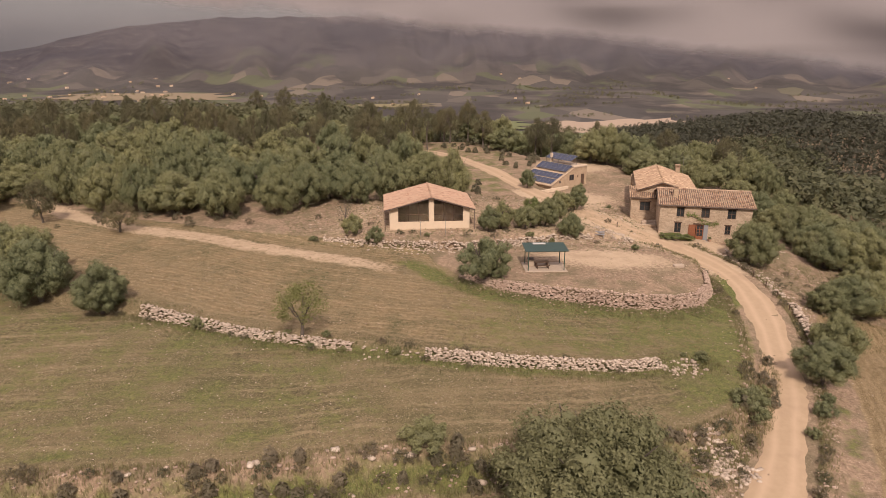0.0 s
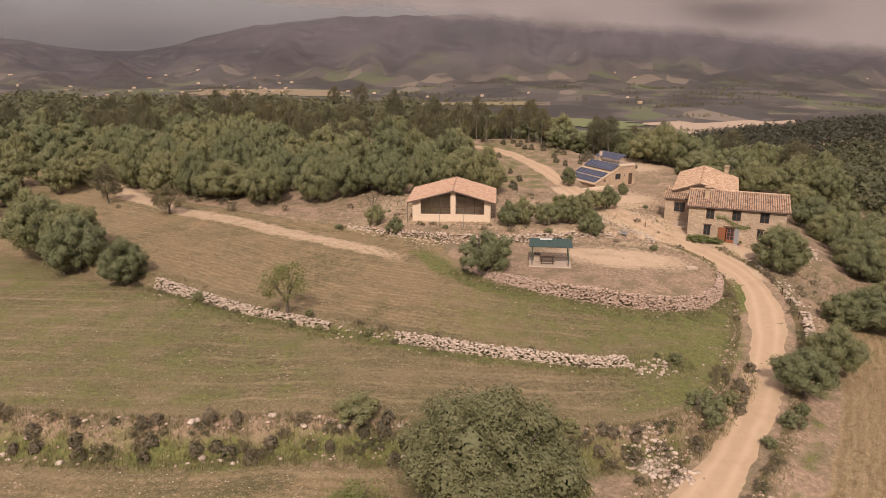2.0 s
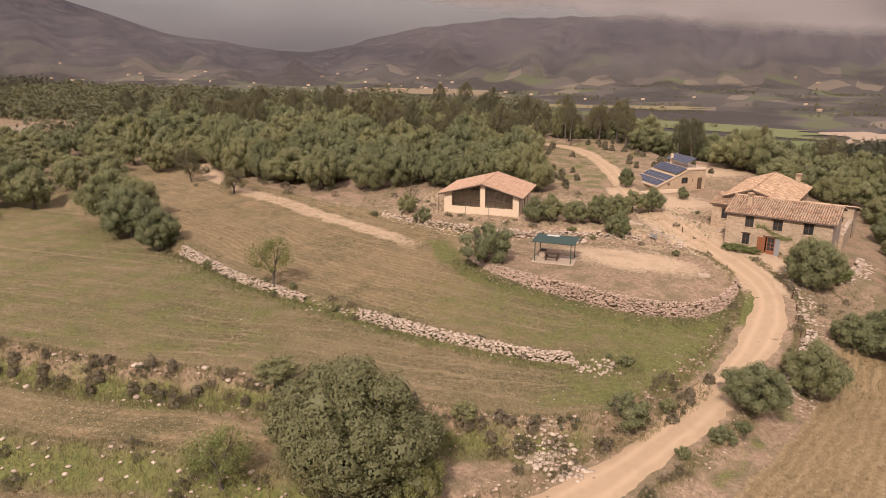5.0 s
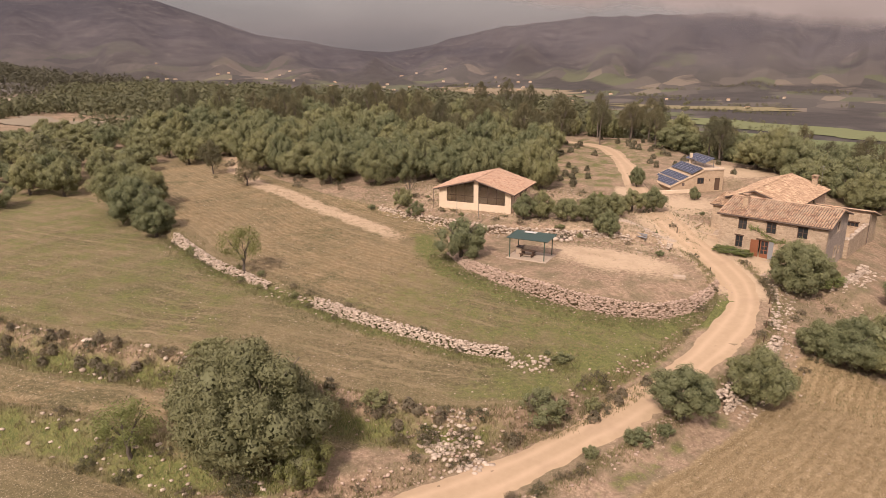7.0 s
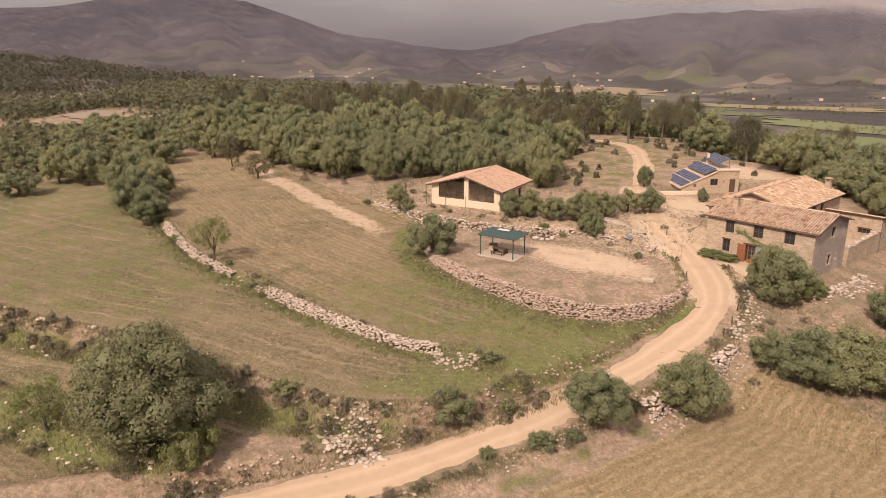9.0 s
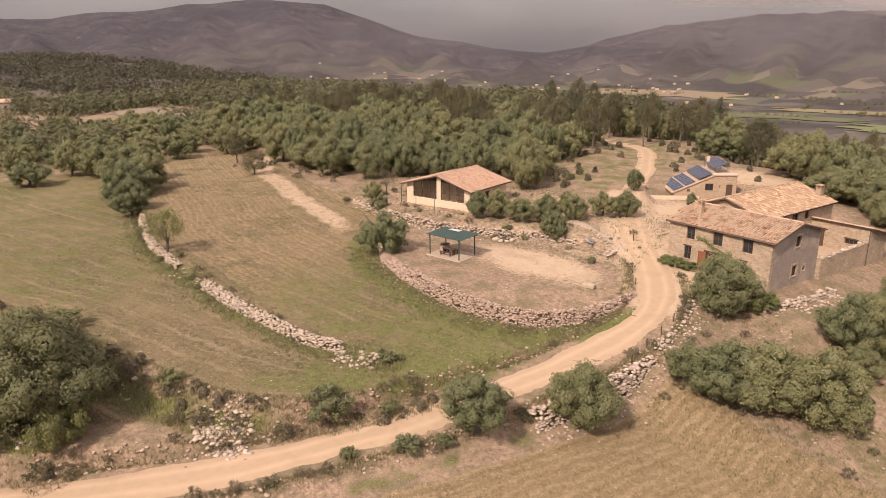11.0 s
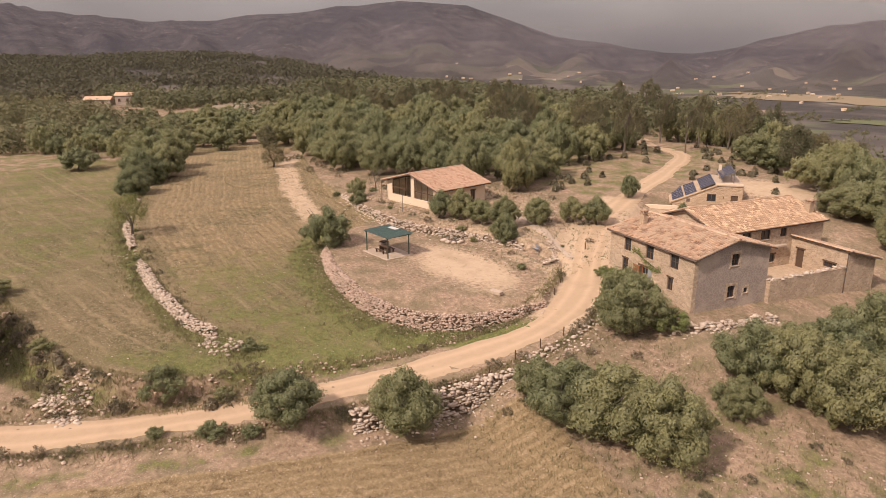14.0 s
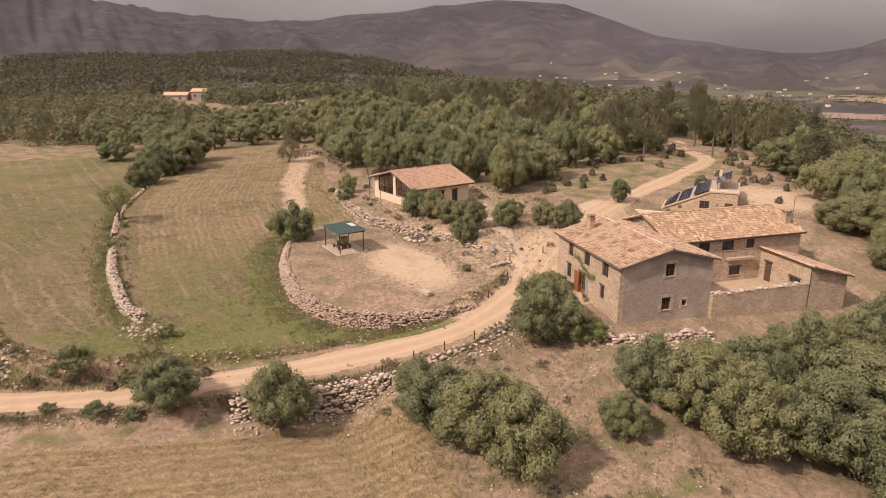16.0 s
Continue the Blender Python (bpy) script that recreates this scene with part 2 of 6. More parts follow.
def make_ground():
    """Soil, stubble rows, grass, packed dirt and far country on one sheet; which lies where comes with the sheet."""
    k = Nodes("earth_and_grass", 0.97, 0.1)
    big = k.noise(0.045, 5)
    mid = k.noise(0.35, 6, 0.6)
    fine = k.noise(2.2, 6, 0.65)
    grit = k.noise(9.0, 4, 0.6)
    # dry earth with thin weeds
    earth = k.mix(k.ramp(fine, (0.32, 0.0), (0.68, 1.0)), (0.170, 0.114, 0.077), (0.375, 0.265, 0.180))
    earth = k.mix(k.ramp(mid, (0.42, 0.0), (0.62, 0.7)), earth, (0.135, 0.112, 0.064))
    earth = k.mix(k.ramp(k.noise(5.0, 5, 0.75), (0.34, 0.6), (0.46, 0.0)), earth, (0.085, 0.064, 0.040))
    earth = k.mix(k.ramp(grit, (0.58, 0.0), (0.68, 0.65)), earth, (0.48, 0.37, 0.27))
    # stubble field with sown rows
    row = k.attribute("row")
    jit = k.math("MULTIPLY", k.math("SUBTRACT", mid, 0.5), 2.0)
    wave = k.math("SINE", k.math("MULTIPLY", k.math("ADD", row, jit), 6.2832 / 0.95))
    wave2 = k.math("SINE", k.math("MULTIPLY", k.math("ADD", row, jit), 6.2832 / 2.6))
    rows = k.math("MULTIPLY", k.math("ADD", k.math("ADD", wave, wave2), 2.0), 0.25)
    tuft = k.ramp(k.math("ADD", k.math("MULTIPLY", fine, 0.7), k.math("MULTIPLY", k.noise(5.5, 4, 0.7), 0.45)), (0.42, 0.0), (0.72, 1.0))
    field = k.mix(k.math("MULTIPLY", k.math("ADD", k.math("MULTIPLY", rows, 0.35), 0.65), tuft), (0.064, 0.056, 0.028), (0.245, 0.182, 0.104))
    field = k.mix(k.ramp(k.math("MULTIPLY", rows, k.noise(0.8, 5, 0.65, stretch=(0.25, 1, 1))), (0.28, 0.0), (0.46, 0.5)), field, (0.30, 0.225, 0.132))
    field = k.mix(k.ramp(k.noise(0.07, 5, 0.6), (0.44, 0.0), (0.60, 0.7)), field, (0.088, 0.082, 0.036))
    field = k.mix(k.ramp(k.noise(0.09, 4), (0.38, 0.0), (0.62, 0.6)), field, (0.225, 0.165, 0.095))
    clods = k.ramp(k.noise(4.6, 5, 0.75), (0.36, 0.62), (0.48, 0.0))
    chaff = k.ramp(k.noise(7.5, 3, 0.7), (0.57, 0.0), (0.67, 0.75))
    field = k.mix(clods, field, (0.052, 0.045, 0.022))
    field = k.mix(chaff, field, (0.43, 0.345, 0.235))
    # reaped straw field
    straw = k.mix(fine, (0.155, 0.110, 0.056), (0.315, 0.228, 0.130))
    straw = k.mix(k.math("MULTIPLY", rows, k.math("MULTIPLY", tuft, 0.7)), straw, (0.34, 0.25, 0.15))
    straw = k.mix(k.math("MULTIPLY", k.ramp(wave, (0.0, 0.38), (0.5, 0.0)), k.ramp(mid, (0.3, 0.5), (0.6, 1.0))), straw, (0.135, 0.094, 0.048))
    straw = k.mix(clods, straw, (0.105, 0.074, 0.038))
    straw = k.mix(chaff, straw, (0.46, 0.36, 0.24))
    # greener grass
    grass = k.mix(k.ramp(fine, (0.32, 0.0), (0.68, 1.0)), (0.066, 0.080, 0.026), (0.165, 0.158, 0.056))
    grass = k.mix(clods, grass, (0.040, 0.046, 0.018))
    grass = k.mix(k.ramp(grit, (0.52, 0.0), (0.66, 0.5)), grass, (0.30, 0.255, 0.125))
    # packed light dirt
    dirt = k.mix(fine, (0.35, 0.255, 0.168), (0.52, 0.388, 0.265))
    dirt = k.mix(k.ramp(mid, (0.5, 0.0), (0.66, 0.5)), dirt, (0.30, 0.215, 0.14))
    wob = k.math("MULTIPLY", k.math("SUBTRACT", k.math("ADD", mid, k.math("MULTIPLY", fine, 0.6)), 0.8), 1.1)

    def mask(name):
        a = k.attribute(name)
        inside = k.math("MULTIPLY", k.math("MULTIPLY", a, k.math("SUBTRACT", 1.0, a)), 4.0)
        return k.ramp(k.math("ADD", a, k.math("MULTIPLY", wob, inside)), (0.35, 0.0), (0.65, 1.0))

    c = k.mix(mask("field"), earth, field)
    c = k.mix(mask("straw"), c, straw)
    c = k.mix(mask("grass"), c, grass)
    c = k.mix(mask("dirt"), c, dirt)
    # far country: woods, plots and pale terraces
    plots = k.n("ShaderNodeSeparateColor", Color=k.voronoi(0.013, stretch=(1, 0.45, 0), out="Color"))
    pr, pg = plots.outputs["Red"], plots.outputs["Green"]
    plot = k.mix(pr, (0.078, 0.070, 0.064), (0.130, 0.110, 0.094))
    plot = k.mix(k.ramp(pg, (0.62, 0.0), (0.70, 0.8)), plot, (0.120, 0.125, 0.070))
    plot = k.mix(k.ramp(pg, (0.86, 0.0), (0.90, 0.85)), plot, (0.200, 0.158, 0.128))
    wood = k.mix(k.noise(0.03, 6, 0.65), (0.040, 0.037, 0.036), (0.092, 0.078, 0.070))
    far = k.mix(k.ramp(k.noise(0.0035, 5), (0.44, 0.0), (0.53, 1.0)), wood, plot)
    # mountains: the haze of distance is put into these mauve-grey base colours
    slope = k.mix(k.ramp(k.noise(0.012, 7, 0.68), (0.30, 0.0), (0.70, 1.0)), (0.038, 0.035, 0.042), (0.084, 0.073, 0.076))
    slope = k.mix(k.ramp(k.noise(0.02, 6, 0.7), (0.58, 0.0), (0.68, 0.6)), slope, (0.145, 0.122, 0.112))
    # broad darker patches imitate cloud shadows on the mountainsides
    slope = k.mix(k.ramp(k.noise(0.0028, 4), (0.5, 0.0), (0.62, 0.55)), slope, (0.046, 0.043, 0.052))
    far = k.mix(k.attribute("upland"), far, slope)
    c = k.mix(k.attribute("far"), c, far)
    k.color(c)
    crags = k.math("MULTIPLY", k.math("MULTIPLY", k.noise(0.0035, 9, 0.62), k.attribute("upland")), 260.0)
    k.bump(k.math("ADD", k.math("ADD", fine, k.math("MULTIPLY", grit, 0.5)), crags), 0.6, 0.12)
    return k.m


def make_road():
    k = Nodes("road_dust", 0.97, 0.1)
    c = k.mix(k.noise(1.4, 6, 0.6), (0.330, 0.232, 0.146), (0.440, 0.318, 0.208))
    across = k.attribute("across")
    tr = k.math("ABSOLUTE", k.math("SUBTRACT", k.math("ABSOLUTE", across), 0.42))
    c = k.mix(k.ramp(k.math("ADD", tr, k.math("MULTIPLY", k.noise(0.5, 4), 0.2)), (0.12, 0.5), (0.34, 0.0)), c, (0.50, 0.355, 0.24))
    c = k.mix(k.ramp(k.noise(0.22, 5, 0.6), (0.55, 0.0), (0.7, 0.4)), c, (0.29, 0.20, 0.135))
    c = k.mix(k.ramp(k.noise(14, 3), (0.62, 0.0), (0.75, 0.35)), c, (0.52, 0.41, 0.31))
    k.color(c).bump(k.noise(4, 5), 0.35, 0.05)
    return k.m


M_GROUND = make_ground()
M_ROAD = make_road()


# ---- helpers for meshes ----
def quick_mesh(name, verts, faces):
    """A mesh from arrays of places and of faces with equally many corners."""
    verts, faces = np.asarray(verts, np.float32), np.asarray(faces, np.int32)
    me = bpy.data.meshes.new(name)
    n, k = faces.shape
    me.vertices.add(len(verts))
    me.vertices.foreach_set("co", verts.ravel())
    me.loops.add(n * k)
    me.loops.foreach_set("vertex_index", faces.ravel())
    me.polygons.add(n)
    me.polygons.foreach_set("loop_start", np.arange(0, n * k, k, dtype=np.int32))
    me.update(calc_edges=True)
    return me


def part(name, bm, material, parent=None, label="", smooth=False):
    """Links a bmesh, or (verts, faces), as one mesh object under a thing or a part."""
    if isinstance(bm, tuple) and isinstance(bm[1], np.ndarray):
        me = quick_mesh(name, *bm)
    elif isinstance(bm, tuple):
        me = bpy.data.meshes.new(name)
        me.from_pydata(bm[0], [], bm[1])
    else:
        me = bpy.data.meshes.new(name)
        bm.to_mesh(me)
        bm.free()
    me.materials.append(material)
    if smooth:
        me.polygons.foreach_set("use_smooth", [True] * len(me.polygons))
    ob = new(name, me)
    if parent is not None:
        ob.parent = parent
    if label:
        ob["label"] = label
    return ob


def thing(name, m, label, category, group="", kind=""):
    ob = new(name)
    ob.matrix_world = m
    return tagged(ob, label, category, group, kind)


def box(bm, x0, y0, z0, x1, y1, z1, bevel=0.0):
    vs = [bm.verts.new(c) for c in ((x0, y0, z0), (x1, y0, z0), (x1, y1, z0), (x0, y1, z0), (x0, y0, z1), (x1, y0, z1), (x1, y1, z1), (x0, y1, z1))]
    fs = [bm.faces.new([vs[i] for i in q]) for q in ((0, 3, 2, 1), (4, 5, 6, 7), (0, 1, 5, 4), (1, 2, 6, 5), (2, 3, 7, 6), (3, 0, 4, 7))]
    if bevel:
        bmesh.ops.bevel(bm, geom=list({e for f in fs for e in f.edges}), offset=bevel, segments=1, affect="EDGES")
    return bm


def boxed(*a, bevel=0.0):
    return box(bmesh.new(), *a, bevel=bevel)


def prism(bm, outline, depth_from, depth_to, axis):
    """A flat outline (a, z) drawn out along the axis 'x' or 'y'."""
    def at(a, z, d):
        return (a, d, z) if axis == "y" else (d, a, z)
    r0 = [bm.verts.new(at(a, z, depth_from)) for a, z in outline]
    r1 = [bm.verts.new(at(a, z, depth_to)) for a, z in outline]
    n = len(outline)
    bm.faces.new(r0)
    bm.faces.new(r1[::-1])
    for i in range(n):
        bm.faces.new((r0[i], r1[i], r1[(i + 1) % n], r0[(i + 1) % n]))
    bmesh.ops.recalc_face_normals(bm, faces=bm.faces)
    return bm


def pierced(bm, axis, a0, a1, d0, d1, z0, z1, holes):
    """A wall along 'x' or 'y' with rectangular openings (a0, a1, z0, z1) through it, as one skin."""
    ac = sorted({a0, a1, *[h[0] for h in holes], *[h[1] for h in holes]})
    zc = sorted({z0, z1, *[h[2] for h in holes], *[h[3] for h in holes]})
    ac, zc = [a for a in ac if a0 <= a <= a1], [z for z in zc if z0 <= z <= z1]
    full = {(i, k) for i in range(len(ac) - 1) for k in range(len(zc) - 1)
            if not any(h[0] <= ac[i] and ac[i + 1] <= h[1] and h[2] <= zc[k] and zc[k + 1] <= h[3] for h in holes)}
    made = {}

    def at(i, k, d):
        key = (i, k, d)
        if key not in made:
            made[key] = bm.verts.new((ac[i], d, zc[k]) if axis == "x" else (d, ac[i], zc[k]))
        return made[key]
    for i, k in full:
        for d in (d0, d1):
            bm.faces.new((at(i, k, d), at(i + 1, k, d), at(i + 1, k + 1, d), at(i, k + 1, d)))
        for (p, q), nb in ((((i, k), (i + 1, k)), (i, k - 1)), (((i, k + 1), (i + 1, k + 1)), (i, k + 1)), (((i, k), (i, k + 1)), (i - 1, k)), (((i + 1, k), (i + 1, k + 1)), (i + 1, k))):
            if nb not in full:
                bm.faces.new((at(*p, d0), at(*q, d0), at(*q, d1), at(*p, d1)))
    bmesh.ops.recalc_face_normals(bm, faces=bm.faces)
    return bm


def rocks(count, place, size, seed, flat=0.7):
    """Rough stones as (verts, faces); place(rng) gives x, y, z and a turn."""
    rng = np.random.default_rng(seed)
    base = np.array([(0, 0, 1), (0, 0, -1), (1, 0, 0), (-1, 0, 0), (0, 1, 0), (0, -1, 0),
                     (.75, .75, .5), (-.75, .75, .5), (-.75, -.75, .5), (.75, -.75, .5), (.75, .75, -.5), (-.75, .75, -.5), (-.75, -.75, -.5), (.75, -.75, -.5)]) * 0.5
    faces = [(0, 6, 7), (0, 7, 8), (0, 8, 9), (0, 9, 6), (2, 6, 9), (4, 7, 6), (3, 8, 7), (5, 9, 8),
             (2, 10, 6), (6, 10, 4), (4, 11, 7), (7, 11, 3), (3, 12, 8), (8, 12, 5), (5, 13, 9), (9, 13, 2), (1, 11, 10), (1, 12, 11), (1, 13, 12), (1, 10, 13),
             (2, 13, 10), (4, 10, 11), (3, 11, 12), (5, 12, 13)]
    vs, fs, faces = [], [], np.array(faces)
    for i in range(count):
        x, y, z, turn = place(rng)
        s = size * rng.uniform(0.6, 1.45)
        v = base * (1 + rng.uniform(-.22, .22, base.shape)) * (s * rng.uniform(.9, 1.5), s * rng.uniform(.75, 1.1), s * flat * rng.uniform(.8, 1.15))
        c, sn = math.cos(turn), math.sin(turn)
        v = np.column_stack((v[:, 0] * c - v[:, 1] * sn, v[:, 0] * sn + v[:, 1] * c, v[:, 2])) + (x, y, z)
        o = len(vs) * 14
        vs.append(v)
        fs.append(faces + o)
    return np.concatenate(vs), np.concatenate(fs)


# ---- the lie of the land ----
def step(a, b, v):
    t = np.clip((v - a) / (b - a), 0, 1)
    return t * t * (3 - 2 * t)


ROAD_Y = [10, 22, 33, 43.7, 49.2, 55.6, 63.3, 72, 79.6, 85, 89.3, 94, 98, 102, 107, 113, 122, 132, 142, 152, 160, 167, 172, 176, 183]
ROAD_X = [2, 8, 16.5, 24.6, 27.8, 30.8, 33.9, 36.6, 38.0, 38.3, 37.4, 35.2, 32.6, 29.4, 25.6, 22.0, 17.5, 13.4, 10.0, 5.5, 1.8, -2.5, -9, -17, -26]
ROAD_Z = [-5.6, -5.2, -4.9, -4.5, -4.15, -3.75, -3.1, -2.5, -1.95, -1.55, -1.15, -0.75, -0.35, 0.2, 1.0, 1.5, 2.0, 2.5, 2.9, 3.0, 3.0, 3.0, 3.0, 3.0, 3.0]
SCARP = ([-90, -45, -28, -21, -13, -6, 2, 14, 20, 25, 29.5, 32.5, 36], [34, 37, 38.8, 39.6, 41, 43.6, 45, 46.8, 48.4, 52, 58, 64, 76])
WALL = ([-80, -45, -31, -24, -18, -8, -1, 6, 17, 24, 40], [86, 72, 67, 64, 62, 60.4, 59.6, 58.9, 59.1, 61.4, 64])
UPPER = ([-90, -60, -30, -19, -8, 4, 9, 16, 23, 30], [124, 109, 98, 96, 93.6, 92.8, 94.6, 98, 99.5, 103])
TERRACE = [(2.5, 83), (6.5, 79.6), (12, 77.4), (18, 75.9), (23, 75.4), (27, 76), (30.2, 77.8), (32.8, 81.5), (34.2, 86), (34.4, 90), (31, 96), (27, 100), (20, 98.8), (13, 96.3), (4, 93), (-2, 92.5), (-1, 88)]


def polygon_distance(poly, x, y):
    """Distance from a polygon's outline, positive inside."""
    d = np.full(np.shape(x), 1e9)
    inside = np.zeros(np.shape(x), bool)
    for (ax, ay), (bx, by) in zip(poly, poly[1:] + poly[:1]):
        ex, ey = bx - ax, by - ay
        t = np.clip(((x - ax) * ex + (y - ay) * ey) / (ex * ex + ey * ey), 0, 1)
        d = np.minimum(d, np.hypot(x - ax - t * ex, y - ay - t * ey))
        cross = (ay > y) != (by > y)
        inside ^= cross & (x < ex * (y - ay) / (ey if ey else 1e-9) + ax)
    return np.where(inside, d, -d)


def zones(x, y):
    """Heights and the shares of field, grass, dirt and far country at places of the plan."""
    x, y = np.asarray(x, float), np.asarray(y, float)
    xr, zr = np.interp(y, ROAD_Y, ROAD_X), np.interp(y, ROAD_Y, ROAD_Z)
    lean = (np.interp(y + 1.5, ROAD_Y, ROAD_X) - np.interp(y - 1.5, ROAD_Y, ROAD_X)) / 3
    s = (x - xr) / np.sqrt(1 + lean * lean)
    d0, d1, d2 = y - np.interp(x, *SCARP), y - np.interp(x, *WALL), y - np.interp(x, *UPPER)
    mid = np.clip(-0.062 * x - 0.1, -2.6, 1.9)
    low = np.clip(-0.055 * x - 0.45, -2.4, 0.8)
    bottom = np.clip(-0.05 * x - 2.4, -4.9, -1.3)
    upper = np.clip(1.75 + 0.03 * (y - 95), 1.5, 3.4) - 0.03 * np.clip(x - 5, 0, 25)
    z = bottom + (low - bottom) * step(-2.6, 0.1, d0)
    z = z - 1.9 * step(-9.3, -12.6, d0) * step(-4, -8, s)
    z = z + (mid - low) * step(-0.3, 0.3, d1) * step(27, 20, x) + (mid - low) * step(-3, 5, d1) * step(20, 27, x) * step(0, 0.2, d0 + 2.6)
    z = z + (upper - mid) * step(-1.2, 0.4, d2)
    t_in = polygon_distance(TERRACE, x, y)
    t_z = 0.42 - 0.035 * np.clip(x - 18, 0, 20) - 0.05 * np.clip(x - 18, 0, 14) * step(5, 0.5, t_in) * step(90, 84, y)
    z = z + (t_z - z) * step(-0.35, 0.35, t_in)
    # east of the road: bank and lower field, open slope, house yard
    right = np.clip(-4.55 - 0.09 * (x - 40), -7.5, -4.0) - 0.05 * np.clip(60 - y, 0, 40)
    bank = zr + (right - zr) * step(2.5, 5.0, s)
    slope = zr - 0.19 * np.clip(s - 2.5, 0, 60)
    yard = np.interp(x, [28, 34, 40, 46, 50, 56, 80], [0.9, 0.1, -0.5, -0.95, -1.5, -3.4, -9.5])
    east = bank + (slope - bank) * step(72, 78, y + 0.25 * (x - 44))
    east = east + (yard - east) * step(94, 98.5, y + 0.2 * (x - 38))
    far_up = np.clip(1.75 + 0.03 * (y - 95), 1.5, 3.4) - 0.03 * np.clip(x - 5, 0, 30) - 0.16 * np.clip(x - 36, 0, 400)
    east = east + (far_up - east) * step(126, 136, y)
    west_blend = np.where(y < 76, step(-2.6, -4.2, s), step(-2.2, -6.5, s))
    west_blend = west_blend + (step(-2.5, -3.6, s) - west_blend) * step(70, 60, y)
    west_blend = np.maximum(west_blend, step(-0.4, 0.2, t_in) * step(-1.8, -2.2, s))
    z_out = zr + (z - zr) * west_blend
    z_out = np.where(s > 0, zr + (east - zr) * step(2.4, 3.4, s), z_out)
    z_out = np.where((y > 183) | (y < 10), np.where(s > 0, east, z), z_out)
    z_out = z_out + (0.95 - z_out) * step(11, 6, np.hypot(x - 26, y - 131.5))
    # the country round about
    wave = 0.8 * np.sin(x / 19.0 + 1) * np.cos(y / 23.0) + 0.5 * np.sin(x / 7.3 + y / 9.1)
    away = np.clip(np.maximum.reduce([np.abs(x + 5) - 75, y - 125, 25 - y]) / 60, 0, 1)
    z_out = z_out + wave * away
    z_out = z_out - 0.022 * np.clip(-x - 110, 0, 600)
    z_out = z_out - 0.07 * np.clip(15 - y, 0, 300)
    z_out = z_out - np.clip(0.30 * np.clip(y - 240 - 0.25 * np.clip(-x - 60, 0, 900), 0, 600), 0, 140)
    z_out = z_out - 0.20 * np.clip(-x - 1050, 0, 600)
    z_out = z_out - 0.20 * np.clip(y - 157 - 23 * step(20, 8, x), 0, 130) * step(-40, 8, x)
    z_out = np.maximum(z_out, -115 + 8 * np.sin(x / 210) * np.sin(y / 260))
    ridge = np.exp(-((x + 800) / 260) ** 2 - ((y - 330) / 150) ** 2) * 22 + np.exp(-((x + 900) / 350) ** 2 - ((y - 60) / 160) ** 2) * 20
    z_out = z_out + ridge
    # the wooded spur beyond the house
    along = (x - 95) * 0.83 - (y - 440) * 0.55
    off = (x - 95) * 0.55 + (y - 440) * 0.83
    z_out = np.maximum(z_out, -31 + 0.17 * np.clip(along, -200, 100) - 0.0011 * off * off - 0.25 * np.clip(-along, 0, 400))
    # mountains round the valley
    r = np.hypot(x - 40, y - 20)
    az = np.degrees(np.arctan2(-(x - 40), y - 20))
    top = np.interp(az, [-180, -60, -40, -32, -26, -15, -5, 7, 18.7, 22, 25, 28, 31, 34.2, 37.5, 39.8, 43.5, 46.5, 50.1, 55.6, 60.5, 63.6, 67.2, 69.8, 73.7, 79.8, 85.7, 95, 120, 180],
                    [0, -1, -2.0, -1.9, -1.0, 0.5, 1.7, 2.2, 1.9, 1.55, 1.15, 0.45, -0.35, -0.8, -0.35, 0.3, 0.6, 1.75, 3.05, 3.3, 3.0, 2.4, 2.3, 1.87, 1.72, 2.27, 3.12, 3.8, 3.0, 0])
    crest = 27 + 4200 * np.tan(np.radians(top))
    rough = 26 * np.sin(az * 0.9 + r / 500) * np.sin(r / 330 + az * 0.25) + 15 * np.sin(az * 2.3 + r / 170) + 7 * np.sin(az * 6.1 - r / 90)
    rise = step(2300, 4200, r)
    spur = 1 - np.abs(np.sin(az * 0.52 + 0.5 * np.sin(r / 370.0) + 0.4)) * 1.3 + 0.45 * np.sin(az * 1.7 + r / 240.0)
    domes = np.clip(np.sin(az * 1.3 + 0.9) * np.sin(r / 130.0 + az * 0.3), 0, 1) * step(2350, 2700, r) * step(3500, 3100, r)
    mount = -110 + (crest + 110) * rise ** 1.1 + rough * rise * (1.15 - rise) + 140 * spur * rise * (1 - rise) * step(88, 74, az) + 26 * domes
    mount = mount + 5 * np.sin(az * 4.7 + 1.3 * np.sin(az * 1.9)) * rise
    z_out = np.where(r > 2200, np.maximum(mount, -112) * step(2200, 2500, r) + z_out * (1 - step(2200, 2500, r)), z_out)
    # what covers it
    field = step(0.0, 0.9, d0) * step(0.0, -0.8, d2) * step(-2.6, -4.2, s) * step(-95, -70, x)
    field = np.maximum(field, step(-3.0, -4.0, d0) * step(-4.5, -8, s))
    field = field * step(0.2, -0.6, t_in)
    field = np.maximum(field, step(6.6, 7.8, s) * step(77.5, 75.5, y + 0.1 * (x - 50)))
    grass = np.exp(-((d1 + 1.0) / 1.6) ** 2) * step(-35, -25, x) * step(28, 22, x) * 0.75
    grass = np.maximum(grass, np.exp(-((t_in + 3.0) / 2.6) ** 2) * 0.8 * step(92, 86, y))
    grass = np.maximum(grass, step(12, 24, x) * step(36, 30, s + 34) * step(0.5, 2.5, d0) * step(76, 70, y) * 0.62)
    grass = np.maximum(grass, np.exp(-((s + 5.0) / 2.2) ** 2) * step(68, 74, y) * step(92, 86, y) * 0.8)
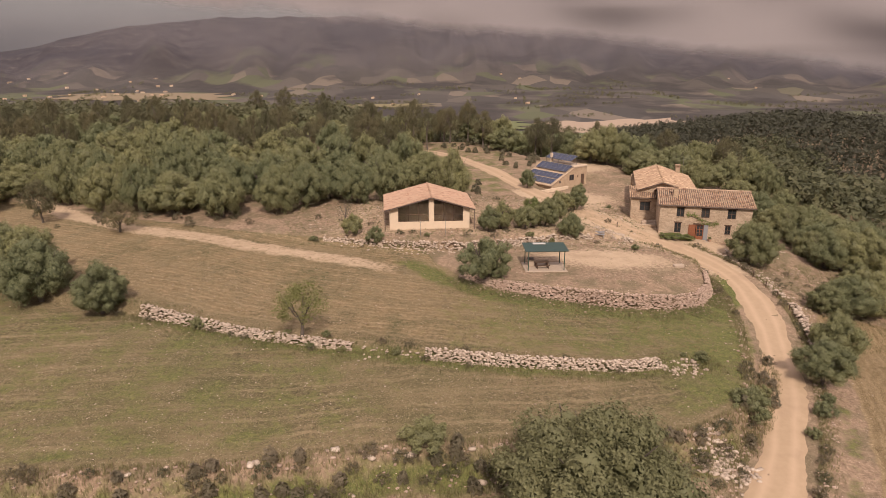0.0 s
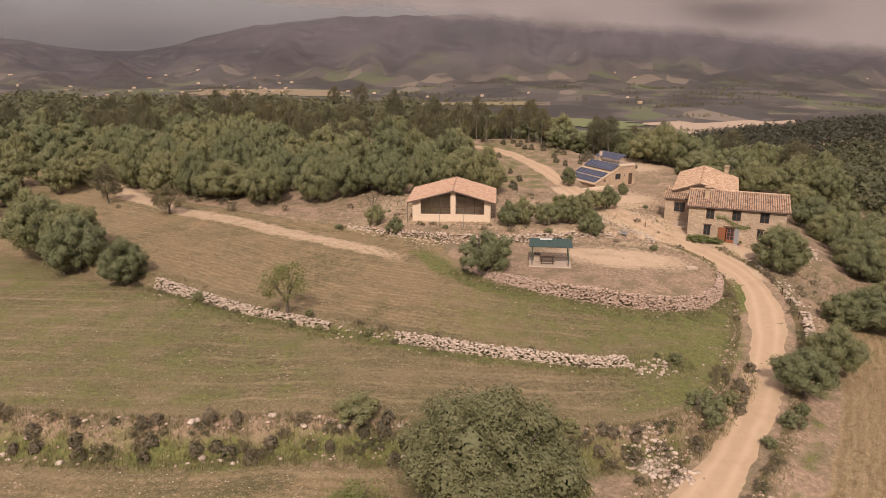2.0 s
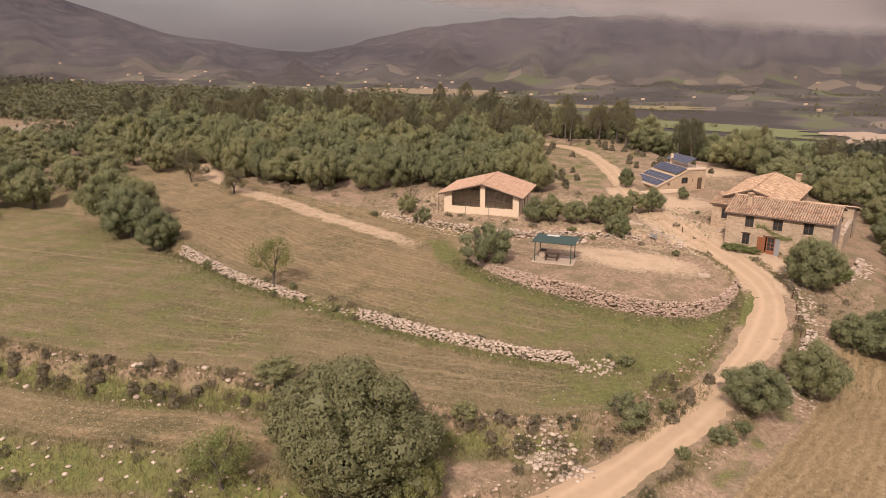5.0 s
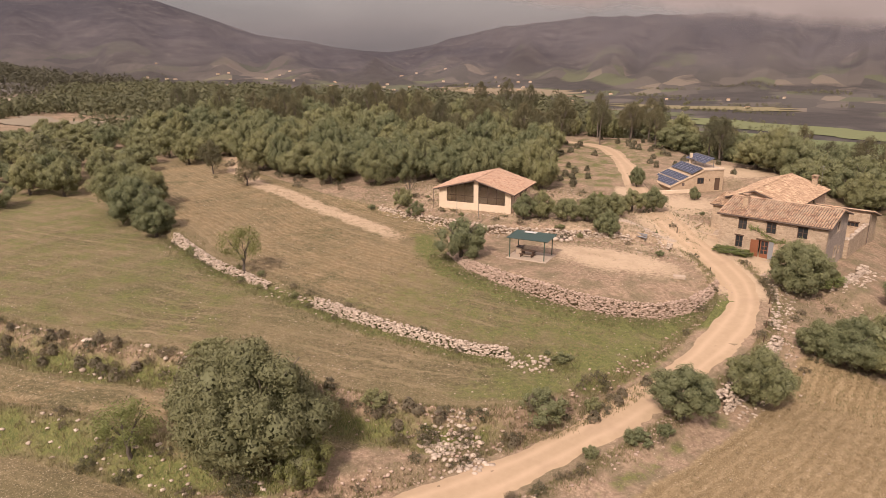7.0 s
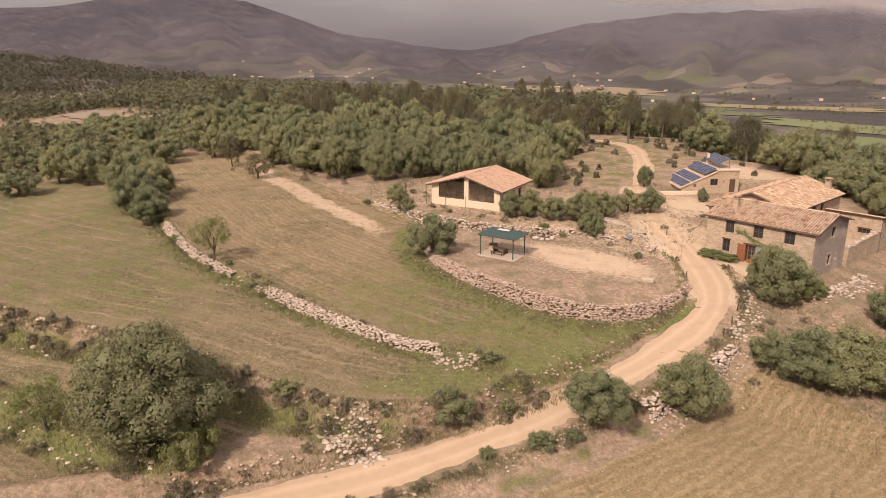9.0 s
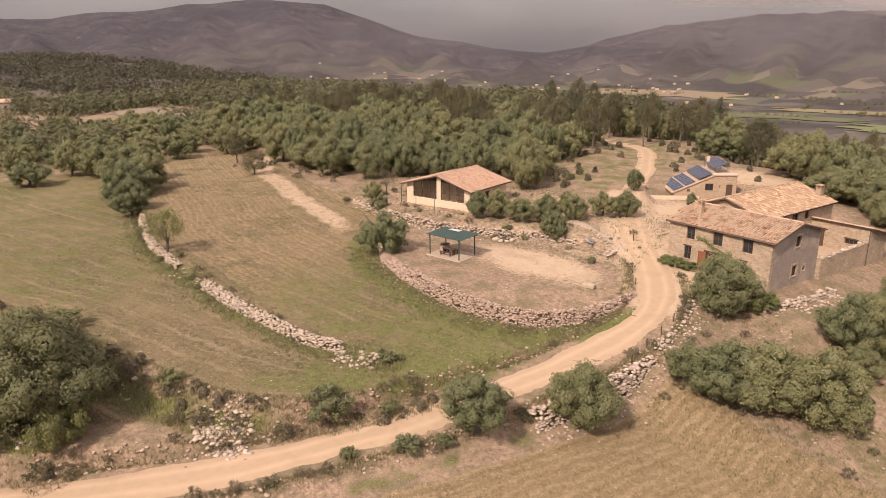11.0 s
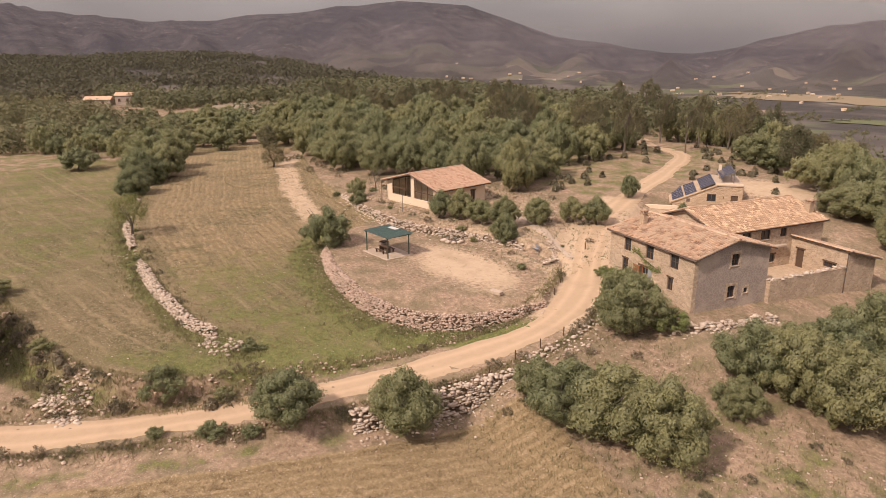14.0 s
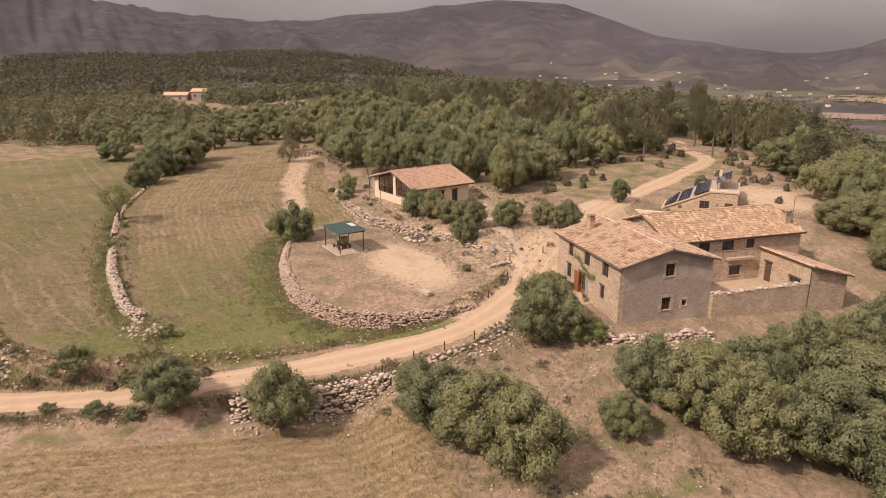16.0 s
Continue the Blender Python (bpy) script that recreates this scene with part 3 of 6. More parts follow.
    grass = np.maximum(grass, np.maximum(np.exp(-((d0 + 2.2) / 2.0) ** 2), np.exp(-((d0 + 11.0) / 2.4) ** 2)) * 0.7 * step(-2.5, -4, s))
    grass = np.maximum(grass, np.exp(-((s - 5.2) / 1.1) ** 2) * step(76, 70, y) * 0.47)
    grass = np.maximum(grass, step(-2, 3, s - 13 - 0.6 * (y - 50)) * step(80, 72, y) * 0.75)
    grass = np.maximum(grass, step(0.6, 2.0, d0) * step(-0.5, -2.5, d1) * step(-2.6, -6, s) * step(8, -10, x + 0.4 * (y - 50)) * 0.43)
    grass = np.maximum(grass, step(5, 9, s) * step(75.5, 79, y + 0.1 * (x - 50)) * step(40, 50, x) * 0.27 + step(52, 58, x) * step(96, 90, y) * step(70, 76, y) * 0.15)
    grass = np.maximum(grass, step(-14, 8, x) * step(0.8, 2.5, d1) * step(-0.6, -2.0, t_in) * step(92, 82, y) * step(-3, -5, s) * 0.47)
    grass = np.maximum(grass, step(118, 124, y) * step(184, 176, y) * step(-34, -20, x) * step(18, 12, x) * 0.44)
    grass = grass * step(0.4, -0.6, t_in)
    field, grass = np.clip(field, 0, 1), np.clip(grass, 0, 1)
    dirt = step(-1.0, 4.0, t_in) * step(-3, 2, x - 8) * np.exp(-(((x - 22) / 10.5) ** 2 + ((y - 88.8) / 5.2) ** 2)) * 0.95
    dirt = np.maximum(dirt, step(5.5, 2.6, np.abs(s)) * step(84, 90, y) * step(130, 122, y) * 0.95)
    track = np.abs(y - np.interp(x, [-95, -80, -60, -45, -25, -12, -6, -2], [131, 126, 107, 98, 90, 86.2, 84, 80]))
    dirt = np.maximum(dirt, step(4.2, 0.6, track) * step(3, -14, x) * step(-100, -90, x) * 0.72)
    dirt = np.maximum(dirt, step(6.5, 2.5, np.abs(s - 3)) * step(92, 97, y) * step(116, 108, y) * 0.9)
    dirt = np.maximum(dirt, np.exp(-(((x - 24) / 10) ** 2 + ((y - 122) / 10) ** 2)) * 0.8)
    dirt = np.maximum(dirt, np.exp(-(((x - 28) / 10) ** 2 + ((y - 147) / 6.5) ** 2)) * 0.9)
    dirt = np.maximum(dirt, step(93, 96, y) * step(121, 113, y) * step(-22, -14, x) * step(31, 28, x) * 0.46)
    dirt = np.maximum(dirt, step(1.0, 0.3, np.abs(y - np.interp(x, [12, 21, 28], [106, 103.5, 101.5]))) * step(11, 12, x) * step(29, 27, x))
    straw = step(6.0, 7.4, s) * step(78, 75.5, y + 0.1 * (x - 50)) * step(3, -2, s - 13 - 0.6 * (y - 50))
    straw = np.maximum(straw, step(1.0, 4.0, d1) * field * step(18, 4, x) * 0.5)
    straw = np.clip(np.maximum(straw, step(-3.0, -4.2, d0) * step(-9.3, -8.4, d0) * step(-6, -9, s) * 0.42), 0, 1)
    far = step(300, 420, np.hypot(x, y - 100))
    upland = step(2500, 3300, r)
    row = np.where(d1 > 0, d1, d0)
    row = np.where(s > 5, s, row)
    return z_out, field, grass, np.clip(dirt, 0, 1), far, upland, row, straw


def ground(x, y):
    return float(zones(np.array([x]), np.array([y]))[0][0])


def spread(dense0, dense1, pitch, far0, far1):
    out, v, d = [], dense1, pitch
    while v < far1:
        d *= 1.04
        v += d
        out.append(v)
    left, v, d = [], dense0, pitch
    while v > far0:
        d *= 1.04
        v -= d
        left.append(v)
    return np.array(left[::-1] + list(np.arange(dense0, dense1 + pitch / 2, pitch)) + out)


def make_sheet():
    gx, gy = spread(-50, 62, 0.55, -4600, 4600), spread(34, 112, 0.55, -700, 4600)
    x, y = np.meshgrid(gx, gy)
    z, field, grass, dirt, far, upland, row, straw = zones(x.ravel(), y.ravel())
    rng = np.random.default_rng(3)
    z = z + rng.normal(0, 0.025, z.shape) * (np.abs(x.ravel()) < 80)
    nx, ny = len(gx), len(gy)
    idx = np.arange(nx * ny).reshape(ny, nx)
    quads = np.stack((idx[:-1, :-1], idx[:-1, 1:], idx[1:, 1:], idx[1:, :-1]), -1).reshape(-1, 4)
    me = quick_mesh("ground", np.column_stack((x.ravel(), y.ravel(), z)), quads)
    for name, v in (("field", field), ("grass", grass), ("dirt", dirt), ("far", far), ("upland", upland), ("row", row), ("straw", straw)):
        at = me.attributes.new(name, "FLOAT", "POINT")
        at.data.foreach_set("value", v.astype(np.float32))
    me.polygons.foreach_set("use_smooth", [True] * len(me.polygons))
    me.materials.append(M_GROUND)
    tagged(new("ground", me), "terraced farmland of stubble, grass and dry earth, valley beyond", "ground", kind="structure")


make_sheet()


def make_strip(name, xs, ys, width, material, label, lift=0.05, z_of=None):
    pts = np.column_stack((xs, ys))
    t = np.concatenate(([0], np.cumsum(np.hypot(*np.diff(pts, axis=0).T))))
    fine = np.arange(0, t[-1], 0.6)
    px, py = np.interp(fine, t, pts[:, 0]), np.interp(fine, t, pts[:, 1])
    ker = np.ones(9) / 9
    px[4:-4], py[4:-4] = np.convolve(px, ker, "valid"), np.convolve(py, ker, "valid")
    dx, dy = np.gradient(px), np.gradient(py)
    n = np.hypot(dx, dy)
    rng = np.random.default_rng(11)
    cols = np.array([-1, -0.8, -0.5, -0.2, 0.2, 0.5, 0.8, 1])
    vs, ac = [], []
    for i in range(len(px)):
        wl = width / 2 + 0.25 * math.sin(i * 0.21) + rng.uniform(-.04, .04) + 0.09 * math.sin(i * 0.63)
        for c in cols:
            x, y = px[i] + dy[i] / n[i] * c * wl, py[i] - dx[i] / n[i] * c * wl
            vs.append((x, y))
            ac.append(c)
    vs = np.array(vs)
    z = zones(vs[:, 0], vs[:, 1])[0]
    edge = np.abs(np.array(ac)) > 0.95
    z = z + np.where(edge, -0.06, lift)
    k = len(cols)
    quads = [(i * k + j, i * k + j + 1, (i + 1) * k + j + 1, (i + 1) * k + j) for i in range(len(px) - 1) for j in range(k - 1)]
    me = bpy.data.meshes.new(name)
    me.from_pydata(np.column_stack((vs, z)).tolist(), [], quads)
    me.attributes.new("across", "FLOAT", "POINT").data.foreach_set("value", np.array(ac, np.float32))
    me.polygons.foreach_set("use_smooth", [True] * len(me.polygons))
    me.materials.append(material)
    return tagged(new(name, me), label, "road", kind="structure")


make_strip("road", ROAD_X, ROAD_Y, 4.0, M_ROAD, "pale dusty dirt road with worn wheel tracks")


def make_clouds():
    """The low cloud that lies on the far mountain; its sheet also imitates valley haze."""
    k = Nodes("low_cloud_and_haze", 1.0, 0.0)
    c = k.mix(k.noise(0.0016, 4), (0.26, 0.232, 0.236), (0.40, 0.348, 0.332))
    dif = k.n("ShaderNodeBsdfDiffuse", Color=c)
    through_light = k.n("ShaderNodeBsdfTranslucent", Color=c)
    body = k.n("ShaderNodeMixShader", Fac=0.4)
    k.t.links.new(dif.outputs["BSDF"], body.inputs[1])
    k.t.links.new(through_light.outputs["BSDF"], body.inputs[2])
    clear = k.n("ShaderNodeBsdfTransparent")
    ragged = k.math("ADD", k.noise(0.0042, 6, 0.6), k.math("MULTIPLY", k.noise(0.0016, 3), 0.5))
    up = k.math("ADD", k.attribute("up"), k.math("MULTIPLY", k.math("SUBTRACT", ragged, 0.75), 1.5))
    thick = k.math("MAXIMUM", k.ramp(up, (0.0, 0.0), (1.0, 0.97)), k.attribute("haze"))
    mx = k.n("ShaderNodeMixShader", Fac=thick)
    k.t.links.new(clear.outputs["BSDF"], mx.inputs[1])
    k.t.links.new(body.outputs["Shader"], mx.inputs[2])
    k.t.links.new(mx.outputs["Shader"], k.t.nodes["Material Output"].inputs["Surface"])
    az = np.linspace(-75, 115, 190)
    el = np.concatenate((np.linspace(-4.0, 3.0, 24), np.linspace(3.6, 14, 12)))
    base = np.interp(az, [-75, -32, -26, -14, 0, 8, 19, 26, 34, 115], [-2.7, -2.5, -1.7, -0.6, 0.6, 1.7, 2.0, 3.4, 6.0, 9.0])
    vs, up, haze = [], [], []
    for e in el:
        for i, a in enumerate(az):
            r = 2350 + 90 * noise.noise((a * .12, e * .3, 0)) + 20 * max(0, e)
            vs.append((40 - r * math.sin(radians(a)), 20 + r * math.cos(radians(a)), 27 + r * math.tan(radians(e))))
            up.append((e - base[i]) / 1.3)
            # haze drawn as a faint see-through grey veil, denser higher up
            haze.append(float(np.interp(a, [25, 45, 60], [.21, .15, .08]) * step(-3.6, -0.8, np.float64(e))))
    n = len(az)
    fs = [(j * n + i, j * n + i + 1, (j + 1) * n + i + 1, (j + 1) * n + i) for j in range(len(el) - 1) for i in range(n - 1)]
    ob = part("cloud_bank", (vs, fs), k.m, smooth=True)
    for name, v in (("up", up), ("haze", haze)):
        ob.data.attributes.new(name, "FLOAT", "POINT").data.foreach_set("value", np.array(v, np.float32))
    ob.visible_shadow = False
    tagged(ob, "low grey-pink cloud on the far mountain with a haze-imitating veil", "cloud", kind="structure")


make_clouds()


# ---- buildings ----
def tile_field(u0, u1, lower, upper, along="x", gap=0.30, length=0.42, seed=1):
    """Barrel tiles on one roof slope as (verts, faces). lower and upper are (across, z) of the eave and the ridge;
    the courses run along 'x' or 'y' from u0 to u1."""
    rng = np.random.default_rng(seed)
    (a0, z0), (a1, z1) = lower, upper
    run = math.hypot(a1 - a0, z1 - z0)
    da, dz = (a1 - a0) / run, (z1 - z0) / run
    na, nz = (-dz, da) if da > 0 else (dz, -da)
    rows, cols = int(run / length), int((u1 - u0) / gap)
    arc = [(-0.41, 0.0), (-0.29, 0.085), (0.0, 0.125), (0.29, 0.085), (0.41, 0.0)]
    vs, fs = [], []
    for c in range(cols):
        u = u0 + (c + 0.5) * (u1 - u0) / cols
        for r in range(rows):
            s0, s1 = r * run / rows - 0.04, (r + 1) * run / rows + 0.03
            du = rng.uniform(-.018, .018)
            lift0, lift1 = 0.045 + rng.uniform(0, .03), 0.0 + rng.uniform(0, .015)
            o = len(vs)
            for s, lift, wide in ((s0, lift0, 1.0), (s1, lift1, 0.8)):
                for x, h in arc:
                    a, z = a0 + da * s + na * (h + lift), z0 + dz * s + nz * (h + lift)
                    b = u + du + x * gap * wide
                    vs.append((b, a, z) if along == "x" else (a, b, z))
            fs += [(o + i, o + i + 1, o + i + 6, o + i + 5) for i in range(4)] + [(o + 4, o + 3, o + 2, o + 1, o)]
    return vs, fs


def ridge_tiles(p, q, seed=2, wide=0.16):
    """A line of barrel tiles capping a ridge, from p to q."""
    p, q = Vector(p), Vector(q)
    rng = random.Random(seed)
    n = max(1, int((q - p).length / 0.42))
    d = (q - p) / n
    side = d.cross(Vector((0, 0, 1))).normalized()
    vs, fs = [], []
    for i in range(n):
        o = len(vs)
        for s, k in ((0, 1.0), (1.06, 0.85)):
            c = p + d * (i + s) + Vector((0, 0, rng.uniform(0, 0.02) + (0.03 if s == 0 else 0)))
            for x, h in ((-1, 0), (-.6, .7), (0, 1), (.6, .7), (1, 0)):
                vs.append(tuple(c + side * (x * wide * k) + Vector((0, 0, h * 0.13 * k))))
        fs += [(o + j, o + j + 1, o + j + 6, o + j + 5) for j in range(4)] + [(o + 4, o + 3, o + 2, o + 1, o)]
    return vs, fs


def slab(corners, thick):
    """A sloping roof deck: four corners (x, y, z) of its top, thick downward."""
    bm = bmesh.new()
    top = [bm.verts.new(c) for c in corners]
    low = [bm.verts.new((c[0], c[1], c[2] - thick)) for c in corners]
    bm.faces.new(top)
    bm.faces.new(low[::-1])
    for i in range(4):
        bm.faces.new((top[i], low[i], low[(i + 1) % 4], top[(i + 1) % 4]))
    bmesh.ops.recalc_face_normals(bm, faces=bm.faces)
    return bm


def add_window(parent, axis, a0, a1, z0, z1, face, out, panes=2, lintel=True, frame_mat=None, sill_mat=None):
    """A window in an opening of a wall along 'x' or 'y' whose outer face lies at `face`; out is +1 or -1, the way outside."""
    frame_mat = frame_mat or M_WOOD

    def bx(bm, p0, p1, q0, q1, d0, d1):
        d0, d1 = sorted((face + out * d0, face + out * d1))
        return box(bm, p0, d0, q0, p1, d1, q1) if axis == "x" else box(bm, d0, p0, q0, d1, p1, q1)
    w = new("window")
    w.parent = parent
    bm = bmesh.new()
    t = 0.07
    bx(bm, a0, a0 + t, z0, z1, -0.22, -0.14)
    bx(bm, a1 - t, a1, z0, z1, -0.22, -0.14)
    bx(bm, a0 + t, a1 - t, z1 - t, z1, -0.22, -0.14)
    bx(bm, a0 + t, a1 - t, z0, z0 + t, -0.22, -0.14)
    for i in range(1, panes):
        c = a0 + (a1 - a0) * i / panes
        bx(bm, c - 0.035, c + 0.035, z0 + t, z1 - t, -0.22, -0.14)
    if z1 - z0 > 1.2:
        zc = z0 + (z1 - z0) * 0.5
        bx(bm, a0 + t, a1 - t, zc - 0.02, zc + 0.02, -0.215, -0.15)
    part("window_frame", bm, frame_mat, w)
    for i in range(panes):
        p, q = a0 + (a1 - a0) * i / panes, a0 + (a1 - a0) * (i + 1) / panes
        part("pane", bx(bmesh.new(), p + 0.05, q - 0.05, z0 + 0.05, z1 - 0.05, -0.19, -0.175), M_GLASS, w)
    part("window_sill", bx(bmesh.new(), a0 - 0.06, a1 + 0.06, z0 - 0.07, z0 + 0.004, -0.25, 0.06), sill_mat or M_STONE, w)
    if lintel:
        part("lintel", bx(bmesh.new(), a0 - 0.14, a1 + 0.14, z1 - 0.003, z1 + 0.17, -0.25, 0.035), M_WOOD, w)
    return w


def chimney(parent, x, y, z0, z1, size=0.62):
    c = new("chimney")
    c.parent = parent
    h = size / 2
    part("stack", boxed(x - h, y - h, z0, x + h, y + h, z1 - 0.45, bevel=0.02), M_OCHRE, c)
    part("ledge", boxed(x - h - .07, y - h - .07, z1 - 0.45, x + h + .07, y + h + .07, z1 - 0.37), M_TILE, c)
    for sx in (-1, 1):
        for sy in (-1, 1):
            part("pillar", boxed(x + sx * (h - .08) - .07, y + sy * (h - .08) - .07, z1 - 0.37, x + sx * (h - .08) + .07, y + sy * (h - .08) + .07, z1 - 0.1), M_TILE, c)
    bm = bmesh.new()
    box(bm, x - h - .1, y - h - .1, z1 - 0.1, x + h + .1, y + h + .1, z1 - 0.03)
    box(bm, x - h + .05, y - h + .05, z1 - 0.03, x + h - .05, y + h - .05, z1 + 0.05)
    part("cap", bm, M_TILE, c)


def deck_roof(parent, name, pitches, axis, u0, u1, tile, seed, ridge=None):
    """Roof of one or two slopes, each ((eave across, z), (ridge across, z)), with deck, tiles and ridge."""
    r = new(name)
    r.parent = parent
    for i, (lo, hi) in enumerate(pitches):
        if axis == "x":
            cs = [(u0, lo[0], lo[1]), (u1, lo[0], lo[1]), (u1, hi[0], hi[1]), (u0, hi[0], hi[1])]
        else:
            cs = [(lo[0], u0, lo[1]), (lo[0], u1, lo[1]), (hi[0], u1, hi[1]), (hi[0], u0, hi[1])]
        part("roof_deck", slab(cs, 0.13), M_FASCIA, r)
        part("roof_tiles", tile_field(u0, u1, lo, hi, axis, seed=seed + i), tile, r)
    if ridge:
        p, q = ridge
        part("ridge_tiles", ridge_tiles(p, q, seed), tile, r)
    return r


HOUSE = pose(32.3, 101.7, 0, 0, 0, -12.7)


def make_house():
    h = thing("farmhouse", HOUSE, "two-storey rubble stone farmhouse with clay tile roof and grey rendered gable", "house")
    z0, ze, zr = -2.6, 4.80, 6.20
    u0, u1, v0, v1, vr = 0.35, 13.35, 0.35, 10.45, 5.5
    th = 0.5
    front = [(2.75, 3.85, 3.0, 4.45), (6.25, 7.45, 3.0, 4.45), (9.95, 11.15, 3.0, 4.45), (2.6, 3.55, 0.55, 2.1), (5.5, 7.3, -0.45, 1.95), (9.8, 10.6, 0.6, 1.95)]
    part("wall", pierced(bmesh.new(), "x", u0, u1, v0, v0 + th, z0, ze, front), M_STONE, h, "warm rubble stone front wall")
    gable = [(5.2, 6.2, 3.43, 4.68), (5.05, 6.05, 0.05, 1.3), (7.3, 7.82, 0.27, 0.83)]
    bm = pierced(bmesh.new(), "y", v0 + th, v1, u1 - th, u1, z0, ze, gable)
    prism(bm, [(v0, ze), (v1, ze), (vr, zr - 0.1)], u1 - th, u1, "x")
    part("wall", bm, M_RENDER, h, "patchy grey rendered gable wall")
    part("quoin", boxed(u1 - th, v0 - 0.006, z0, u1 + 0.012, v0 + th, ze - 0.01), M_STONE, h)
    bm = pierced(bmesh.new(), "y", v0 + th, v1, u0, u0 + th, z0, ze, [])
    prism(bm, [(v0, ze), (v1, ze), (vr, zr - 0.1)], u0, u0 + th, "x")
    part("wall", bm, M_STONE, h)
    part("wall", boxed(u0 + th, v1 - th, z0, u1 - th, v1, ze), M_STONE, h)
    part("floor", boxed(u0 + th, v0 + th, 2.35, u1 - th, v1 - th, 2.55), M_ROOM, h)
    deck_roof(h, "roof", [((0.0, ze), (vr, zr)), ((10.9, ze), (vr, zr))], "x", 0.0, 13.85, M_TILE, 5,
              ((0.0, vr, zr + 0.08), (13.85, vr, zr + 0.08)))
    for a0, a1, b0, b1 in front[:4] + front[5:]:
        add_window(h, "x", a0, a1, b0, b1, v0, -1)
    for i, (a0, a1, b0, b1) in enumerate(gable):
        w = add_window(h, "y", a0, a1, b0, b1, u1, 1, panes=1 if i == 2 else 2, lintel=False, sill_mat=M_CONCRETE)
        bm = bmesh.new()
        g = (0.26, 0.32, 0.2)[i]
        box(bm, u1 - .01, a0 - g, b0 - .25, u1 + .03, a0 - .002, b1 + .02, bevel=.008)
        box(bm, u1 - .01, a1 + .002, b0 - .3, u1 + .03, a1 + g * 1.1, b1 + .06, bevel=.008)
        box(bm, u1 - .01, a0 - g * .8, b1 + .004, u1 + .034, a1 + g * .9, b1 + .3, bevel=.008)
        part("surround", bm, M_STONE, w, "pale stone window surround")
    # main door: a panelled leaf folded open, a glazed leaf, a painted jamb
    d = new("door")
    d.parent = h
    part("lintel", boxed(5.25, v0 - .05, 1.95, 7.55, v0 + .3, 2.16), M_WOOD, d)
    bm = boxed(4.62, v0 - .16, -.42, 5.62, v0 - .10, 1.93)
    for zz in (-.2, .4, 1.0):
        for k in (4.72, 5.17):
            box(bm, k, v0 - .185, zz, k + .36, v0 - .158, zz + .5)
    leaf = part("door_leaf", bm, M_DOOR, d, "red-brown panelled wooden door leaf standing open")
    bm = bmesh.new()
    for a, b in ((5.75, 5.87), (6.7, 6.82), (6.25, 6.32)):
        box(bm, a, v0 + .14, -.42, b, v0 + .22, 1.93)
    for a, b in ((-.42, .15), (.62, .68), (1.15, 1.21), (1.81, 1.93)):
        box(bm, 5.87, v0 + .145, a, 6.7, v0 + .215, b)
    leaf = part("door_leaf", bm, M_DOOR, d, "red-brown wooden door leaf with glazing bars")
    part("pane", boxed(5.87, v0 + .17, .15, 6.7, v0 + .185, 1.81), M_GLASS, leaf)
    part("jamb", boxed(6.82, v0 - .02, -.45, 7.42, v0 + .25, 1.95), M_BLUEGREY, d, "blue-grey painted door jamb")
    part("doorstep", boxed(4.5, v0 - 1.1, -.62, 7.7, v0, -.43, bevel=.03), M_CONCRETE, d)
    chimney(h, 2.6, 2.9, 5.2, 7.25)
    # rafters' ends and rain gutter under the front eave
    bm = bmesh.new()
    prism(bm, [(-0.10, ze - .09), (-0.02, ze - .17), (0.02, ze - .05), (-.06, ze - .0)], 0.0, 13.85, "x")
    part("gutter", bm, M_FASCIA, h)

    # rear wing, ridge at right angles to the front
    r = thing("rear_wing", HOUSE, "lower rear farmhouse wing with broad pale clay tile roof", "house")
    hole = [(13.8, 15.15, 3.1, 4.22), (16.75, 18.25, 3.1, 4.22), (19.9, 20.95, 3.15, 4.2), (18.0, 19.45, .16, 1.15)]
    part("wall", pierced(bmesh.new(), "y", 10.46, 27.1, 6.15, 6.65, -2.5, 4.35, hole[:4]), M_STONE, r)
    for a0, a1, b0, b1 in hole[:4]:
        add_window(r, "y", a0, a1, b0, b1, 6.65, 1, lintel=b1 < 2)
    part("stone_ledge", boxed(6.6, 17.4, 2.0, 7.1, 20.8, 2.28, bevel=.03), M_CONCRETE, r)
    bm = boxed(-3.1, 26.6, -2, 6.15, 27.1, 4.35)
    prism(bm, [(-3.1, 4.35), (6.65, 4.35), (6.65, 4.45), (1.3, 6.2), (-2.6, 4.8), (-3.1, 4.5)], 26.6, 27.1, "y")
    part("wall", bm, M_STONE, r)
    bm = boxed(-2.6, 13.1, -1.5, -2.1, 26.6, 4.85)
    part("wall", bm, M_STONE, r)
    bm = bmesh.new()
    prism(bm, [(-3.1, 4.3), (6.65, 4.3), (6.65, 4.5), (1.3, 6.2), (-2.6, 4.8), (-3.1, 4.5)], 10.46, 10.8, "y")
    part("wall", bm, M_STONE, r)
    deck_roof(r, "roof", [((7.05, 4.5), (1.3, 6.35)), ((-2.7, 4.95), (1.3, 6.35))], "y", 9.9, 27.5, M_FLATTILE, 15, ((1.3, 9.9, 6.43), (1.3, 27.5, 6.43)))
    chimney(r, 5.0, 26.3, 4.6, 6.75, 0.75)
    bm = bmesh.new()
    for zz, a in ((8.0, .5), (7.75, .4), (8.2, .3)):
        box(bm, 5.9 - a, 26.28, zz, 5.9 + a, 26.31, zz + .025)
    box(bm, 5.88, 26.27, 5.2, 5.92, 26.32, 8.4)
    part("aerial", bm, M_METAL, r, "thin metal television aerial")

